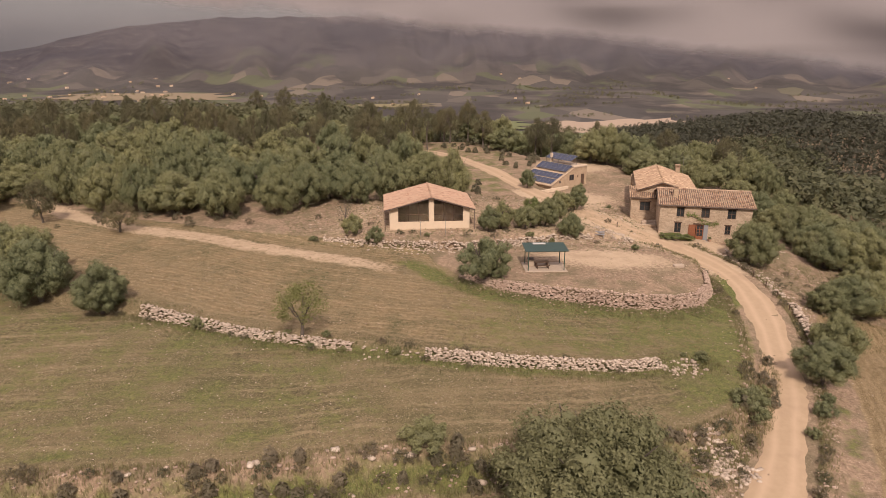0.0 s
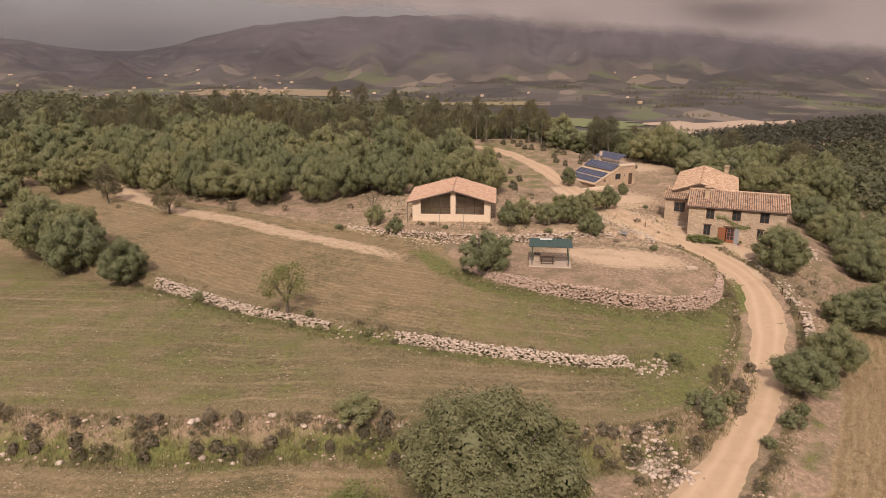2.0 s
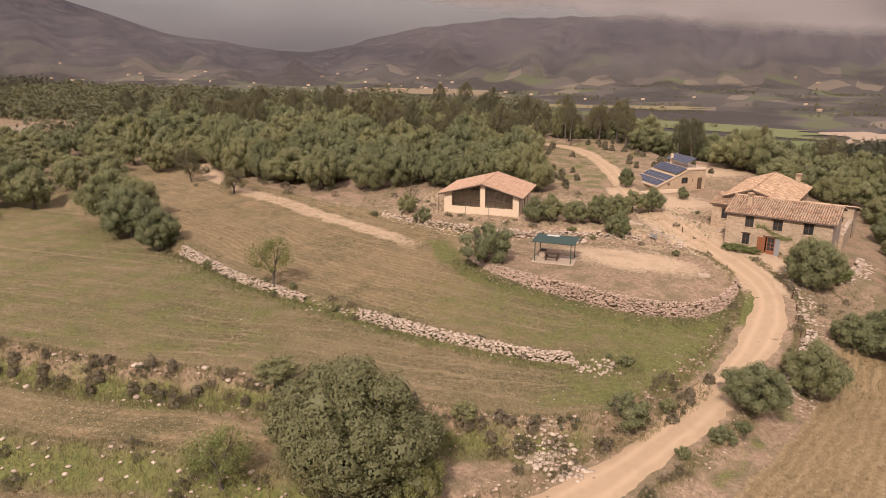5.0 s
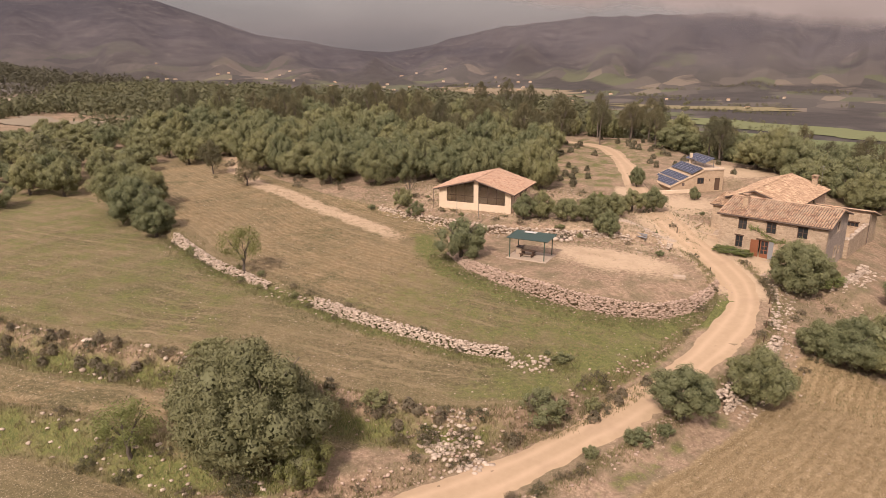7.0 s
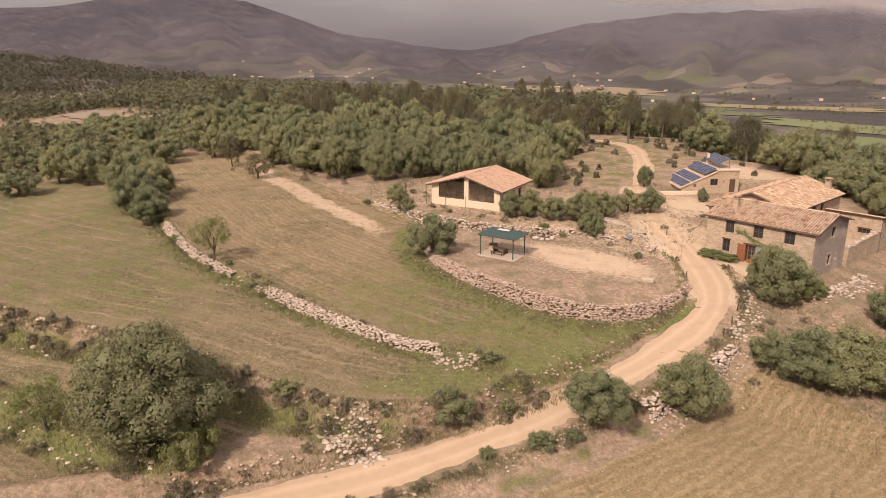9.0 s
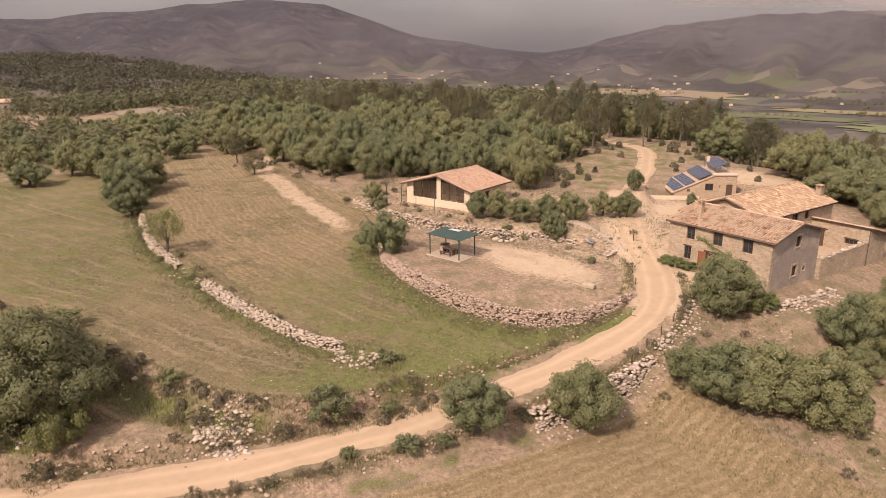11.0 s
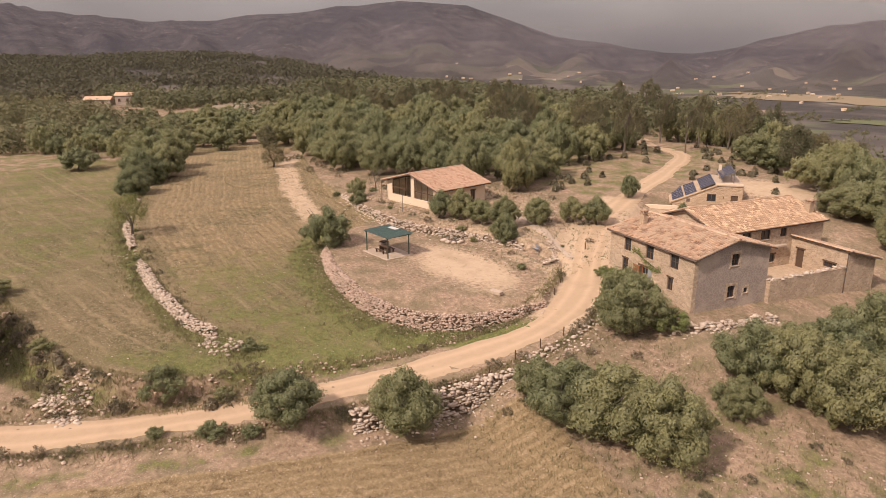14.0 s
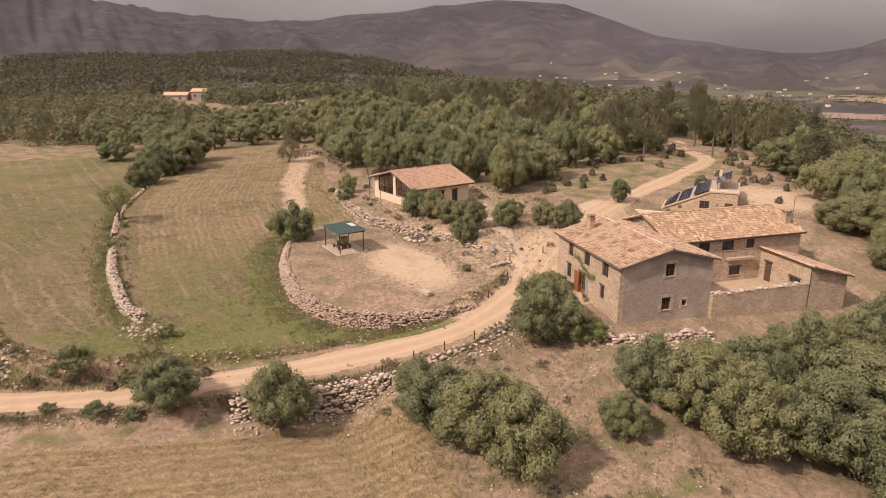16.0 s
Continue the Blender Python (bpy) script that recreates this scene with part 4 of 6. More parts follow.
    # west lean-to
    w = thing("west_lean_to", HOUSE, "stone lean-to against the farmhouse under a clay tile roof", "house")
    part("wall", pierced(bmesh.new(), "x", -3.6, 0.34, 8.2, 8.65, -1.0, 4.05, [(-2.2, -.6, 1.9, 3.4)]), M_STONE, w)
    add_window(w, "x", -2.2, -.6, 1.9, 3.4, 8.2, -1)
    bm = bmesh.new()
    prism(bm, [(8.65, -1.0), (13.09, -1.0), (13.09, 4.78), (8.65, 4.05)], -3.6, -3.15, "x")
    part("wall", bm, M_STONE, w)
    deck_roof(w, "roof", [((7.8, 4.1), (13.2, 4.95))], "x", -3.95, 0.3, M_FLATTILE, 25)

    # east annex beyond the courtyard
    a = thing("annex", HOUSE, "single-storey stone annex with tiled roof beside the courtyard", "house")
    part("wall", pierced(bmesh.new(), "x", 6.66, 14.0, 22.0, 22.45, -2.6, 2.95, [(7.45, 8.45, -.45, 1.75), (11.05, 12.6, .6, 1.22)]), M_STONE, a)
    add_window(a, "x", 11.05, 12.6, .6, 1.22, 22.0, -1, panes=3)
    dd = new("door")
    dd.parent = a
    bm = bmesh.new()
    for i in range(5):
        box(bm, 7.47 + i * .192, 22.1, -.45, 7.65 + i * .192, 22.16, 1.75)
    part("door_leaf", bm, M_WOOD, dd, "dark brown boarded door")
    part("lintel", boxed(7.3, 21.96, 1.75, 8.6, 22.2, 1.93), M_WOOD, dd)
    bm = bmesh.new()
    prism(bm, [(22.45, -2.6), (26.6, -2.6), (26.6, 1.72), (22.45, 2.9)], 13.55, 14.0, "x")
    part("wall", bm, M_STONE, a)
    part("wall", boxed(6.66, 26.2, -2.6, 13.55, 26.6, 1.72), M_STONE, a)
    deck_roof(a, "roof", [((27.0, 1.75), (21.65, 3.2))], "x", 6.7, 14.5, M_TILE, 35, ((6.7, 21.7, 3.2), (14.5, 21.7, 3.2)))
    part("downpipe", boxed(13.9, 21.9, -2.3, 13.99, 21.98, 2.9), M_FASCIA, a)

    # courtyard wall and yard
    c = thing("courtyard_wall", HOUSE, "high rubble stone wall closing the courtyard", "wall", kind="structure")
    bm = boxed(13.3, 10.46, -4.2, 13.85, 21.98, 1.2)
    part("wall", bm, M_STONE, c)
    rng0 = np.random.default_rng(4)
    part("coping", rocks(90, lambda g: (g.uniform(13.35, 13.8), g.uniform(10.5, 21.9), 1.23 + g.uniform(-.05, .1), g.uniform(0, 6)), .34, 8, .55), M_ROCK, c)
    part("yard_floor", boxed(6.66, 10.46, -1.2, 13.3, 22.0, -.42), M_OCHRE, c, "pale paved yard floor")


make_house()

BARN = pose(-7.8, 97.85, 1.85, 0, 0, 5.0)


def make_barn():
    b = thing("garden_house", BARN, "cream plastered single-storey house with glazed gable front and clay tile roof", "house")
    W, D, ze, zr, m = 11.7, 9.6, 3.05, 4.85, 6.1
    part("base_wall", boxed(0, 0, -.9, W, .35, 1.15), M_PLASTER, b)
    for a0, a1 in ((0, 1.25), (W - .95, W)):
        part("pillar", prism(bmesh.new(), [(a0, 1.15), (a1, 1.15), (a1, 3.0 + (a1 if a1 < m else W - a1) * .28), (a0, 3.0 + (a0 if a0 < m else W - a0) * .28)], 0, .35, "y"), M_PLASTER, b)
    part("pillar", boxed(m - .38, -.02, 1.15, m + .38, .42, 4.62), M_PLASTER, b, "pale central pillar under the ridge")
    # dark timber glazing on both sides of the pillar
    for a0, a1 in ((1.25, m - .38), (m + .38, W - .95)):
        w = new("window")
        w.parent = b
        top = lambda a: 3.0 + (a if a < m else W - a) * .28 - .06
        bm = bmesh.new()
        n = 3
        for i in range(n + 1):
            c = a0 + (a1 - a0) * i / n
            c0, c1 = max(a0, c - .045), min(a1, c + .045)
            prism(bm, [(c0, 1.15), (c1, 1.15), (c1, top(c1)), (c0, top(c0))], .12, .22, "y")
        prism(bm, [(a0, top(a0) - .12), (a1, top(a1) - .12), (a1, top(a1)), (a0, top(a0))], .115, .225, "y")
        box(bm, a0, .13, 1.15, a1, .21, 1.24)
        box(bm, a0, .13, 2.15, a1, .2, 2.22)
        part("window_frame", bm, M_WOOD, w)
        for i in range(n):
            p, q = a0 + (a1 - a0) * i / n, a0 + (a1 - a0) * (i + 1) / n
            part("pane", prism(bmesh.new(), [(p, 1.16), (q, 1.16), (q, top(q) - .02), (p, top(p) - .02)], .16, .172, "y"), M_CLEAR, w).visible_shadow = False
    part("wall", boxed(0, .35, -.9, .35, D, ze), M_PLASTER, b)
    part("wall", pierced(bmesh.new(), "y", .35, D, W - .35, W, -.9, ze, [(4.2, 5.2, 0.9, 2.2), (6.6, 7.6, 0.1, 2.2)]), M_PLASTER, b)
    add_window(b, "y", 4.2, 5.2, .9, 2.2, W, 1)
    add_window(b, "y", 6.6, 7.6, .1, 2.2, W, 1)
    bm = boxed(.35, D - .35, -.9, W - .35, D, ze)
    prism(bm, [(0, ze), (W, ze), (m, zr - .12)], D - .35, D, "y")
    part("wall", bm, M_PLASTER, b)
    part("floor", boxed(.35, .35, -.3, W - .35, D - .35, .12), M_CONCRETE, b)
    part("partition", boxed(.36, 3.6, .12, W - .36, 3.75, 3.0), M_CONCRETE, b)
    deck_roof(b, "roof", [((-.75, ze - .02), (m, zr)), ((W + .75, ze - .02), (m, zr))], "y", -.7, D + .7, M_TILE2, 45, ((m, -.7, zr + .07), (m, D + .7, zr + .07)))
    bm = bmesh.new()
    for y in np.arange(-.5, D + .6, .7):
        prism(bm, [(-.72, ze - .19), (-.72, ze - .12), (.2, ze + .1), (.2, ze + .0)], y, y + .09, "y")
        prism(bm, [(W + .72, ze - .19), (W + .72, ze - .12), (W - .2, ze + .1), (W - .2, ze + .0)], y, y + .09, "y")
    tagged(part("rafter", bm, M_WOOD, b), kind="stuff")
    for x, rr in ((-.72, 1), (W + .62, -1)):
        part("downpipe", boxed(x, -.6, -.5, x + .08, -.52, ze - .15), M_FASCIA, b)
    part("terrace_slab", boxed(-1.4, -1.5, -.9, W + .6, 0, -.16, bevel=.03), M_CONCRETE, b)


make_barn()

SOLAR = pose(20.7, 130.7, 0.9, 0, 0, 37.6)


def make_solar_house():
    b = thing("solar_house", SOLAR, "ochre stone outbuilding with sloping roof covered in solar panels", "house")
    L, D = 9.8, 8.7
    part("wall", prism(bmesh.new(), [(0, -1.5), (6.1, -1.5), (6.1, 3.85), (0, 1.15)], 0, .4, "y"), M_OCHRE, b)
    part("wall", pierced(bmesh.new(), "x", 6.1, L, 0, .4, -1.5, 3.85, [(8.2, 9.2, .25, 2.45)]), M_OCHRE, b)
    part("wall", pierced(bmesh.new(), "y", .4, D, L - .4, L, -1.5, 3.85, []), M_OCHRE, b)
    part("wall", boxed(0, .4, -1.5, .4, D, 1.0), M_OCHRE, b)
    part("wall", prism(bmesh.new(), [(0, -1.5), (L - .4, -1.5), (L - .4, 3.85), (6.1, 3.85), (0, 1.15)], D - .4, D, "y"), M_OCHRE, b)
    w = new("window")
    w.parent = b
    bm = bmesh.new()
    for a, c in ((4.85, 4.95), (5.45, 5.53), (6.03, 6.13)):
        box(bm, a, -.03, 1.5, c, .0, 2.6)
    box(bm, 4.95, -.03, 2.5, 6.03, 0, 2.6)
    box(bm, 4.95, -.03, 1.5, 6.03, 0, 1.58)
    part("window_frame", bm, M_WOOD, w)
    part("pane", boxed(4.95, -.016, 1.58, 5.45, -.004, 2.5), M_GLASS, w)
    part("pane", boxed(5.53, -.016, 1.58, 6.03, -.004, 2.5), M_GLASS, w)
    part("vent", boxed(2.0, -.02, 1.25, 2.5, -.003, 1.75), M_FASCIA, b)
    part("lamp", boxed(7.1, -.12, 2.0, 7.2, 0, 2.3), M_WOOD, b)
    part("door", boxed(8.2, .1, .25, 9.2, .18, 2.45), M_WOOD, b, "dark brown wooden door")
    part("flat_roof", boxed(5.9, -.12, 3.85, L + .12, D + .1, 4.02), M_CONCRETE, b)
    part("parapet", boxed(6.0, .1, 4.02, L, .35, 4.25), M_PLASTER, b)
    part("roof_deck", slab([(-.35, -.15, 1.08), (6.1, -.15, 3.95), (6.1, D + .15, 3.95), (-.35, D + .15, 1.08)], .16), M_OCHRE, b)

    def panel(parent, m, lx, ly, nx, ny):
        p = new("solar_panel")
        p.parent = parent
        p.matrix_basis = m
        bm = bmesh.new()
        box(bm, 0, 0, 0, lx, ly, .035)
        part("frame", bm, M_METAL, p)
        vs, fs = [], []
        for i in range(nx):
            for j in range(ny):
                x, y, g = .03 + i * (lx - .06) / nx, .03 + j * (ly - .06) / ny, .012
                dx, dy = (lx - .06) / nx - g, (ly - .06) / ny - g
                o = len(vs)
                vs += [(x, y, .039), (x + dx, y, .039), (x + dx, y + dy, .039), (x, y + dy, .039)]
                fs.append((o, o + 1, o + 2, o + 3))
        part("cell_face", (vs, fs), M_SOLAR, p)

    tilt = math.degrees(math.atan2(2.87, 6.45))
    # two rows of six on the lower slope, one row above, one row on a raised frame
    for row_i, (s, z) in enumerate(((.05, 1.30), (1.85, 2.10))):
        for i in range(7):
            panel(b, pose(s, .35 + i * 1.17, z, 0, -tilt, 0), 1.75, 1.12, 4, 3)
    for i in range(7):
        panel(b, pose(3.9, .2 + i * 1.17, 3.25, 0, -tilt - 3, 0), 2.2, 1.12, 4, 3)
    rack = new("panel_rack")
    rack.parent = b
    bm = bmesh.new()
    for y in (1.6, 5.0, 8.3):
        part("leg", boxed(8.55, y, 4.02, 8.62, y + .07, 5.75), M_METAL, rack)
        part("leg", boxed(6.9, y, 4.02, 6.97, y + .07, 4.95), M_METAL, rack)
    bm.free()
    for i in range(6):
        panel(rack, pose(6.7, 1.5 + i * 1.17, 4.85, 0, -tilt, 0), 2.2, 1.12, 4, 3)
    part("flue", boxed(6.9, 6.9, 4.0, 7.3, 7.3, 5.9), M_PLASTER, b)


make_solar_house()


def make_pergola():
    g = ground(13, 84.3)
    p = thing("picnic_shelter", pose(10.55, 82.75, g, 0, 0, 2.0), "picnic shelter with green sheet roof on four thin posts", "shelter")
    for x in (.18, 4.7):
        for y in (.12, 3.2):
            part("post", boxed(x - .05, y - .05, 0.1, x + .05, y + .05, 2.52 + y * .03), M_POST, p)
    bm = bmesh.new()
    for x in (.18, 4.7):
        box(bm, x - .04, -.05, 2.48, x + .04, 3.4, 2.56)
    for y in (0.05, 1.65, 3.25):
        box(bm, -.2, y - .04, 2.56, 5.1, y + .04, 2.63)
    part("beam", bm, M_POST, p)
    vs, fs = [], []
    n = 42
    for i in range(n + 1):
        x = -.25 + 5.45 * i / n
        for y, z in ((-.2, 2.66), (3.6, 2.76)):
            vs.append((x, y, z + .03 * (i % 2)))
    fs = [(2 * i, 2 * i + 2, 2 * i + 3, 2 * i + 1) for i in range(n)]
    roof = part("roof_sheet", (vs, fs), M_ROOFGREEN, p, "faded green corrugated roof sheet")
    sol = roof.modifiers.new("thickness", "SOLIDIFY")
    sol.thickness = 0.02
    part("patch", boxed(1.1, 2.6, 2.80, 2.7, 3.3, 2.83), M_WHITE, p, "pale worn patch on the roof")
    part("slab", boxed(-.2, -.3, -.3, 5.1, 3.6, 0.1, bevel=.04), M_CONCRETE, p)
    t = thing("picnic_table", pose(12.6, 84.3, g + .1, 0, 0, 4), "brown wooden picnic table with two benches", "table")
    bm = bmesh.new()
    for i in range(5):
        box(bm, -.9, -.38 + i * .155, .70, .9, -.24 + i * .155, .75)
    part("tabletop", bm, M_WOOD, t)
    for sx in (-.7, .7):
        part("leg", boxed(sx - .05, -.3, 0, sx + .05, .3, .70), M_WOOD, t)
    for sy in (-.75, .75):
        part("bench", boxed(-.9, sy - .14, .40, .9, sy + .14, .45), M_WOOD, t)
        for sx in (-.7, .7):
            part("leg", boxed(sx - .04, sy - .1, 0, sx + .04, sy + .1, .40), M_WOOD, t)
    k = thing("barbecue", pose(10.9, 84.5, g + .1, 0, 0, 3), "low grey masonry barbecue under the shelter", "barbecue")
    part("body", boxed(0, 0, 0, .75, 1.1, .85, bevel=.03), M_CONCRETE, k)
    part("hearth", boxed(-.04, .1, .85, .79, 1.0, .93), M_FASCIA, k)


make_pergola()


# ---- trees ----
def leaf_cards(centres, normals, size, rng, turn=.38, wide=.8):
    """Leaf sprays: pointed triangles that face roughly along the normals."""
    n = len(centres)
    nr = normals + rng.normal(0, turn, normals.shape)
    nr /= np.linalg.norm(nr, axis=1, keepdims=True)
    a = np.cross(nr, rng.normal(0, 1, normals.shape))
    a /= np.linalg.norm(a, axis=1, keepdims=True)
    b = np.cross(nr, a)
    s = (size * rng.uniform(.6, 1.35, n))[:, None]
    v = np.stack((centres + a * s * 1.15, centres - a * s * .6 + b * s * wide, centres - a * s * .6 - b * s * wide), 1).reshape(-1, 3)
    return v, np.arange(n * 3).reshape(-1, 3)


def unit(v):
    return v / np.linalg.norm(v, axis=-1, keepdims=True)


OCTA = np.array([(1, 0, 0), (-1, 0, 0), (0, 1, 0), (0, -1, 0), (0, 0, 1), (0, 0, -1)], float)
OCTA_FACES = np.array([(0, 2, 4), (2, 1, 4), (1, 3, 4), (3, 0, 4), (2, 0, 5), (1, 2, 5), (3, 1, 5), (0, 3, 5)])


def crown_mesh(name, seed, lobes, per_lobe, leaf, flat=0.8, loose=0.0, material=None, tufts=9, uneven=.14):
    """A crown of radius about 1 and its foot at z = 0: lobes that carry tufts of leaf sprays round dark cores."""
    rng = np.random.default_rng(seed)
    vs, fs, o = [], [], 0
    cores, core_faces, co = [], [], 0
    bulge = [(rng.uniform(0, 6.28), rng.uniform(.3, 1.3) * flat, rng.uniform(-uneven, uneven)) for _ in range(9)]
    for i in range(lobes):
        th = i * 2.39996 + rng.uniform(-.4, .4)
        h = (i + .5) / lobes
        ring = math.sqrt(max(0, 1 - (2 * h - .85) ** 2)) if h < .95 else .2
        r = ring * rng.uniform(.60, .92)
        z = flat * (.28 + 1.3 * h) * rng.uniform(.86, 1.14)
        swell = 1 + sum(k * math.exp(-((math.cos(th - ba) - 1) * 2.2) ** 2 - ((z - bz) / .4) ** 2) for ba, bz, k in bulge)
        at = np.array((math.cos(th) * r * swell, math.sin(th) * r * swell, z * (.35 + .65 * swell)))
        rl = rng.uniform(.17, .35)
        if loose < .1:
            heads = rng.normal(0, 1, (tufts, 3))
            heads[:, 2] += .35
            heads = unit(heads)
            own = heads[rng.integers(0, tufts, per_lobe)]
            off = rng.normal(0, .36, (per_lobe, 3))
            d = unit(own + off)
            near = np.exp(-(np.linalg.norm(d - own, axis=1) / .42) ** 2)
            reach = rl * (.70 + .38 * near + rng.normal(0, .07, per_lobe))[:, None]
            v, f = leaf_cards(d * reach * (1, 1, .88) + at, unit(d + 1.1 * (d - own)), leaf, rng, .42, .62)
            cores.append(OCTA * rl * (.80, .80, .70) + at)
            core_faces.append(OCTA_FACES + co)
            co += 6
        else:
            d = rng.normal(0, 1, (per_lobe, 3))
            d[:, 2] += .25
            d = unit(d)
            reach = rl * (1 + rng.normal(0, .10 + loose, per_lobe))[:, None]
            v, f = leaf_cards(d * reach * (1, 1, .85) + at, d, leaf, rng, .38, .62)
        vs.append(v)
        fs.append(f + o)
        o += len(v)
    n_core = 0
    if loose < .1:
        bm = bmesh.new()
        bmesh.ops.create_icosphere(bm, subdivisions=2, radius=1)
        core = np.array([v.co for v in bm.verts])
        cf = np.array([[v.index for v in f.verts] for f in bm.faces])
        bm.free()
        core = core * (1 + rng.uniform(-.12, .12, (len(core), 1))) * (.46, .46, .44 * flat) + (0, 0, .84 * flat)
        inner, inner_faces = np.concatenate(cores + [core]), np.concatenate(core_faces + [cf + co])
        vs.append(inner)
        fs.append(inner_faces + o)
        n_core = len(inner_faces)
    me = quick_mesh(name, np.concatenate(vs), np.concatenate(fs))
    me.materials.append(material or M_OAK)
    if n_core:
        me.materials.append(M_CORE)
        slot = np.zeros(len(me.polygons), np.int32)
        slot[-n_core:] = 1
        me.polygons.foreach_set("material_index", slot)
    return me


def trunk_mesh(name, seed, height, limbs, spread_to):
    """A tapered leaning trunk that parts into limbs."""
    rng = random.Random(seed)
    bm = bmesh.new()

    def limb(p, q, r0, r1, segs=4, sides=7):
        p, q = Vector(p), Vector(q)
        rings = []
        for i in range(segs + 1):
            t = i / segs
            c = p.lerp(q, t) + Vector((rng.uniform(-.03, .03), rng.uniform(-.03, .03), 0)) * (0 < i < segs)
            r = r0 + (r1 - r0) * t
            rings.append([bm.verts.new((c.x + r * math.cos(2 * math.pi * k / sides), c.y + r * math.sin(2 * math.pi * k / sides), c.z)) for k in range(sides)])
        for a, b in zip(rings, rings[1:]):
            for k in range(sides):
                bm.faces.new((a[k], a[(k + 1) % sides], b[(k + 1) % sides], b[k]))
    top = (rng.uniform(-.06, .06), rng.uniform(-.06, .06), height)
    limb((0, 0, -.12), top, .085, .055)
    for i in range(limbs):
        a = i * 2.4 + rng.uniform(-.5, .5)
        e = (math.cos(a) * spread_to, math.sin(a) * spread_to, height + rng.uniform(.35, .8))
        limb(top, e, .045, .016)
        for s in (-.7, .7):
            limb(Vector(top).lerp(Vector(e), .6), (e[0] + math.cos(a + s) * .28, e[1] + math.sin(a + s) * .28, e[2] + .25), .02, .007, 2, 5)
    me = bpy.data.meshes.new(name)
    bm.to_mesh(me)
    bm.free()
    me.materials.append(M_BARK)
    return me


OAKS = [crown_mesh("oak_crown", 20 + i, 54, 310, .030, .74 + .05 * (i % 3)) for i in range(6)]
OAKS_WOOD = [crown_mesh("wood_oak_crown", 120 + i, 36, 115, .048, .74 + .05 * (i % 3)) for i in range(5)]
OAKS_BIG = [crown_mesh("big_oak_crown", 40 + i, 120, 560, .021, .74, material=M_OAKDARK, tufts=12, uneven=.22) for i in range(2)]
PINES = [crown_mesh("pine_crown", 60 + i, 22, 170, .052, .95, .12, M_PINE) for i in range(3)]
LIMES = [crown_mesh("light_crown", 70 + i, 24, 190, .040, .85, .22, M_LIME) for i in range(2)]
SCRUBS = [crown_mesh("scrub", 80 + i, 10, 75, .075, .6, .16, M_SCRUB) for i in range(3)]
GREENS = [crown_mesh("green_bush", 90 + i, 22, 220, .046, .7, .05, M_LIME if i == 2 else M_OAK) for i in range(3)]
TRUNKS = [trunk_mesh("trunk", 30 + i, .42, 4, .42) for i in range(3)]
TALLTRUNKS = [trunk_mesh("tall_trunk", 36 + i, .8, 4, .3) for i in range(2)]
_tree_count = [0]


def tree(name, x, y, radius, height, crowns, label, category="tree", foot=0.12, trunks=None, group="", sink=0.0):
    """A tree or bush on the ground at x, y; foot: the share of the height below the crown."""
    i = _tree_count[0] = _tree_count[0] + 1
    rng = random.Random(i * 7 + 1)
    t = thing(name, pose(x, y, ground(x, y) - sink, 0, 0, rng.uniform(0, 360)), label, category, group)
    c = new("crown", crowns[i % len(crowns)])
    c.parent = t
    top = 1.5 * .74 + .25
    c.matrix_basis = Matrix.LocRotScale((0, 0, height * foot), None, (radius, radius * rng.uniform(.88, 1.1), height * (1 - foot) / top))
    if trunks is not False:
        k = new("trunk", (trunks or TRUNKS)[i % len(trunks or TRUNKS)])
        k.parent = t
        k.matrix_basis = Matrix.LocRotScale((0, 0, 0), None, (radius, radius, height * .62))
    return t


HOLM = "dense dark green holm oak with rounded crown"
# single trees and bushes that stand clear
tree("oak_tree", 9.8, 38.6, 5.9, 8.6, OAKS_BIG, "very large spreading holm oak at the field edge", foot=.04)
tree("oak_tree", 5.2, 80.6, 3.8, 5.8, GREENS[:1], "bright green rounded oak beside the picnic terrace", foot=.05)
tree("oak_tree", 43.0, 92.0, 3.5, 5.6, OAKS[:2], "rounded holm oak in front of the stone house", foot=.04)
tree("oak_tree", 36.4, 60.2, 2.8, 4.3, OAKS, "small holm oak with bare stem on the road bank", foot=.2)
tree("oak_tree", 41.5, 67.6, 2.7, 4.9, OAKS, "bushy holm oak below the road", foot=.06)
tree("oak_tree", 6.6, 97.2, 1.9, 3.6, OAKS, "grey-green oak beside the garden house", foot=.1)
tree("olive_tree", -13.6, 61.5, 2.5, 5.2, LIMES, "thin light green almond tree on the stone wall", foot=.3)
tree("almond_tree", 1.5, 34.0, 2.6, 4.4, LIMES, "thin sparse almond tree on a stony bank", foot=.25)
for x, y, r, hh in ((-51, 74.5, 4.4, 7.2), (-44, 71.0, 3.8, 6.4), (-35.5, 67.4, 3.1, 4.8), (-57, 79.5, 4.0, 6.4), (-47.5, 76, 3.4, 5.6)):
    tree("oak_tree", x, y, r, hh, OAKS, "dense dark holm oak on the field boundary", foot=.05, group="oaks on the field boundary")
tree("pine_tree", -46.5, 96.2, 2.5, 3.7, PINES, "small round stone pine on the field track", foot=.12)
tree("pine_tree", -60.5, 101.5, 2.4, 5.6, PINES, "round stone pine at the end of the field", foot=.2)
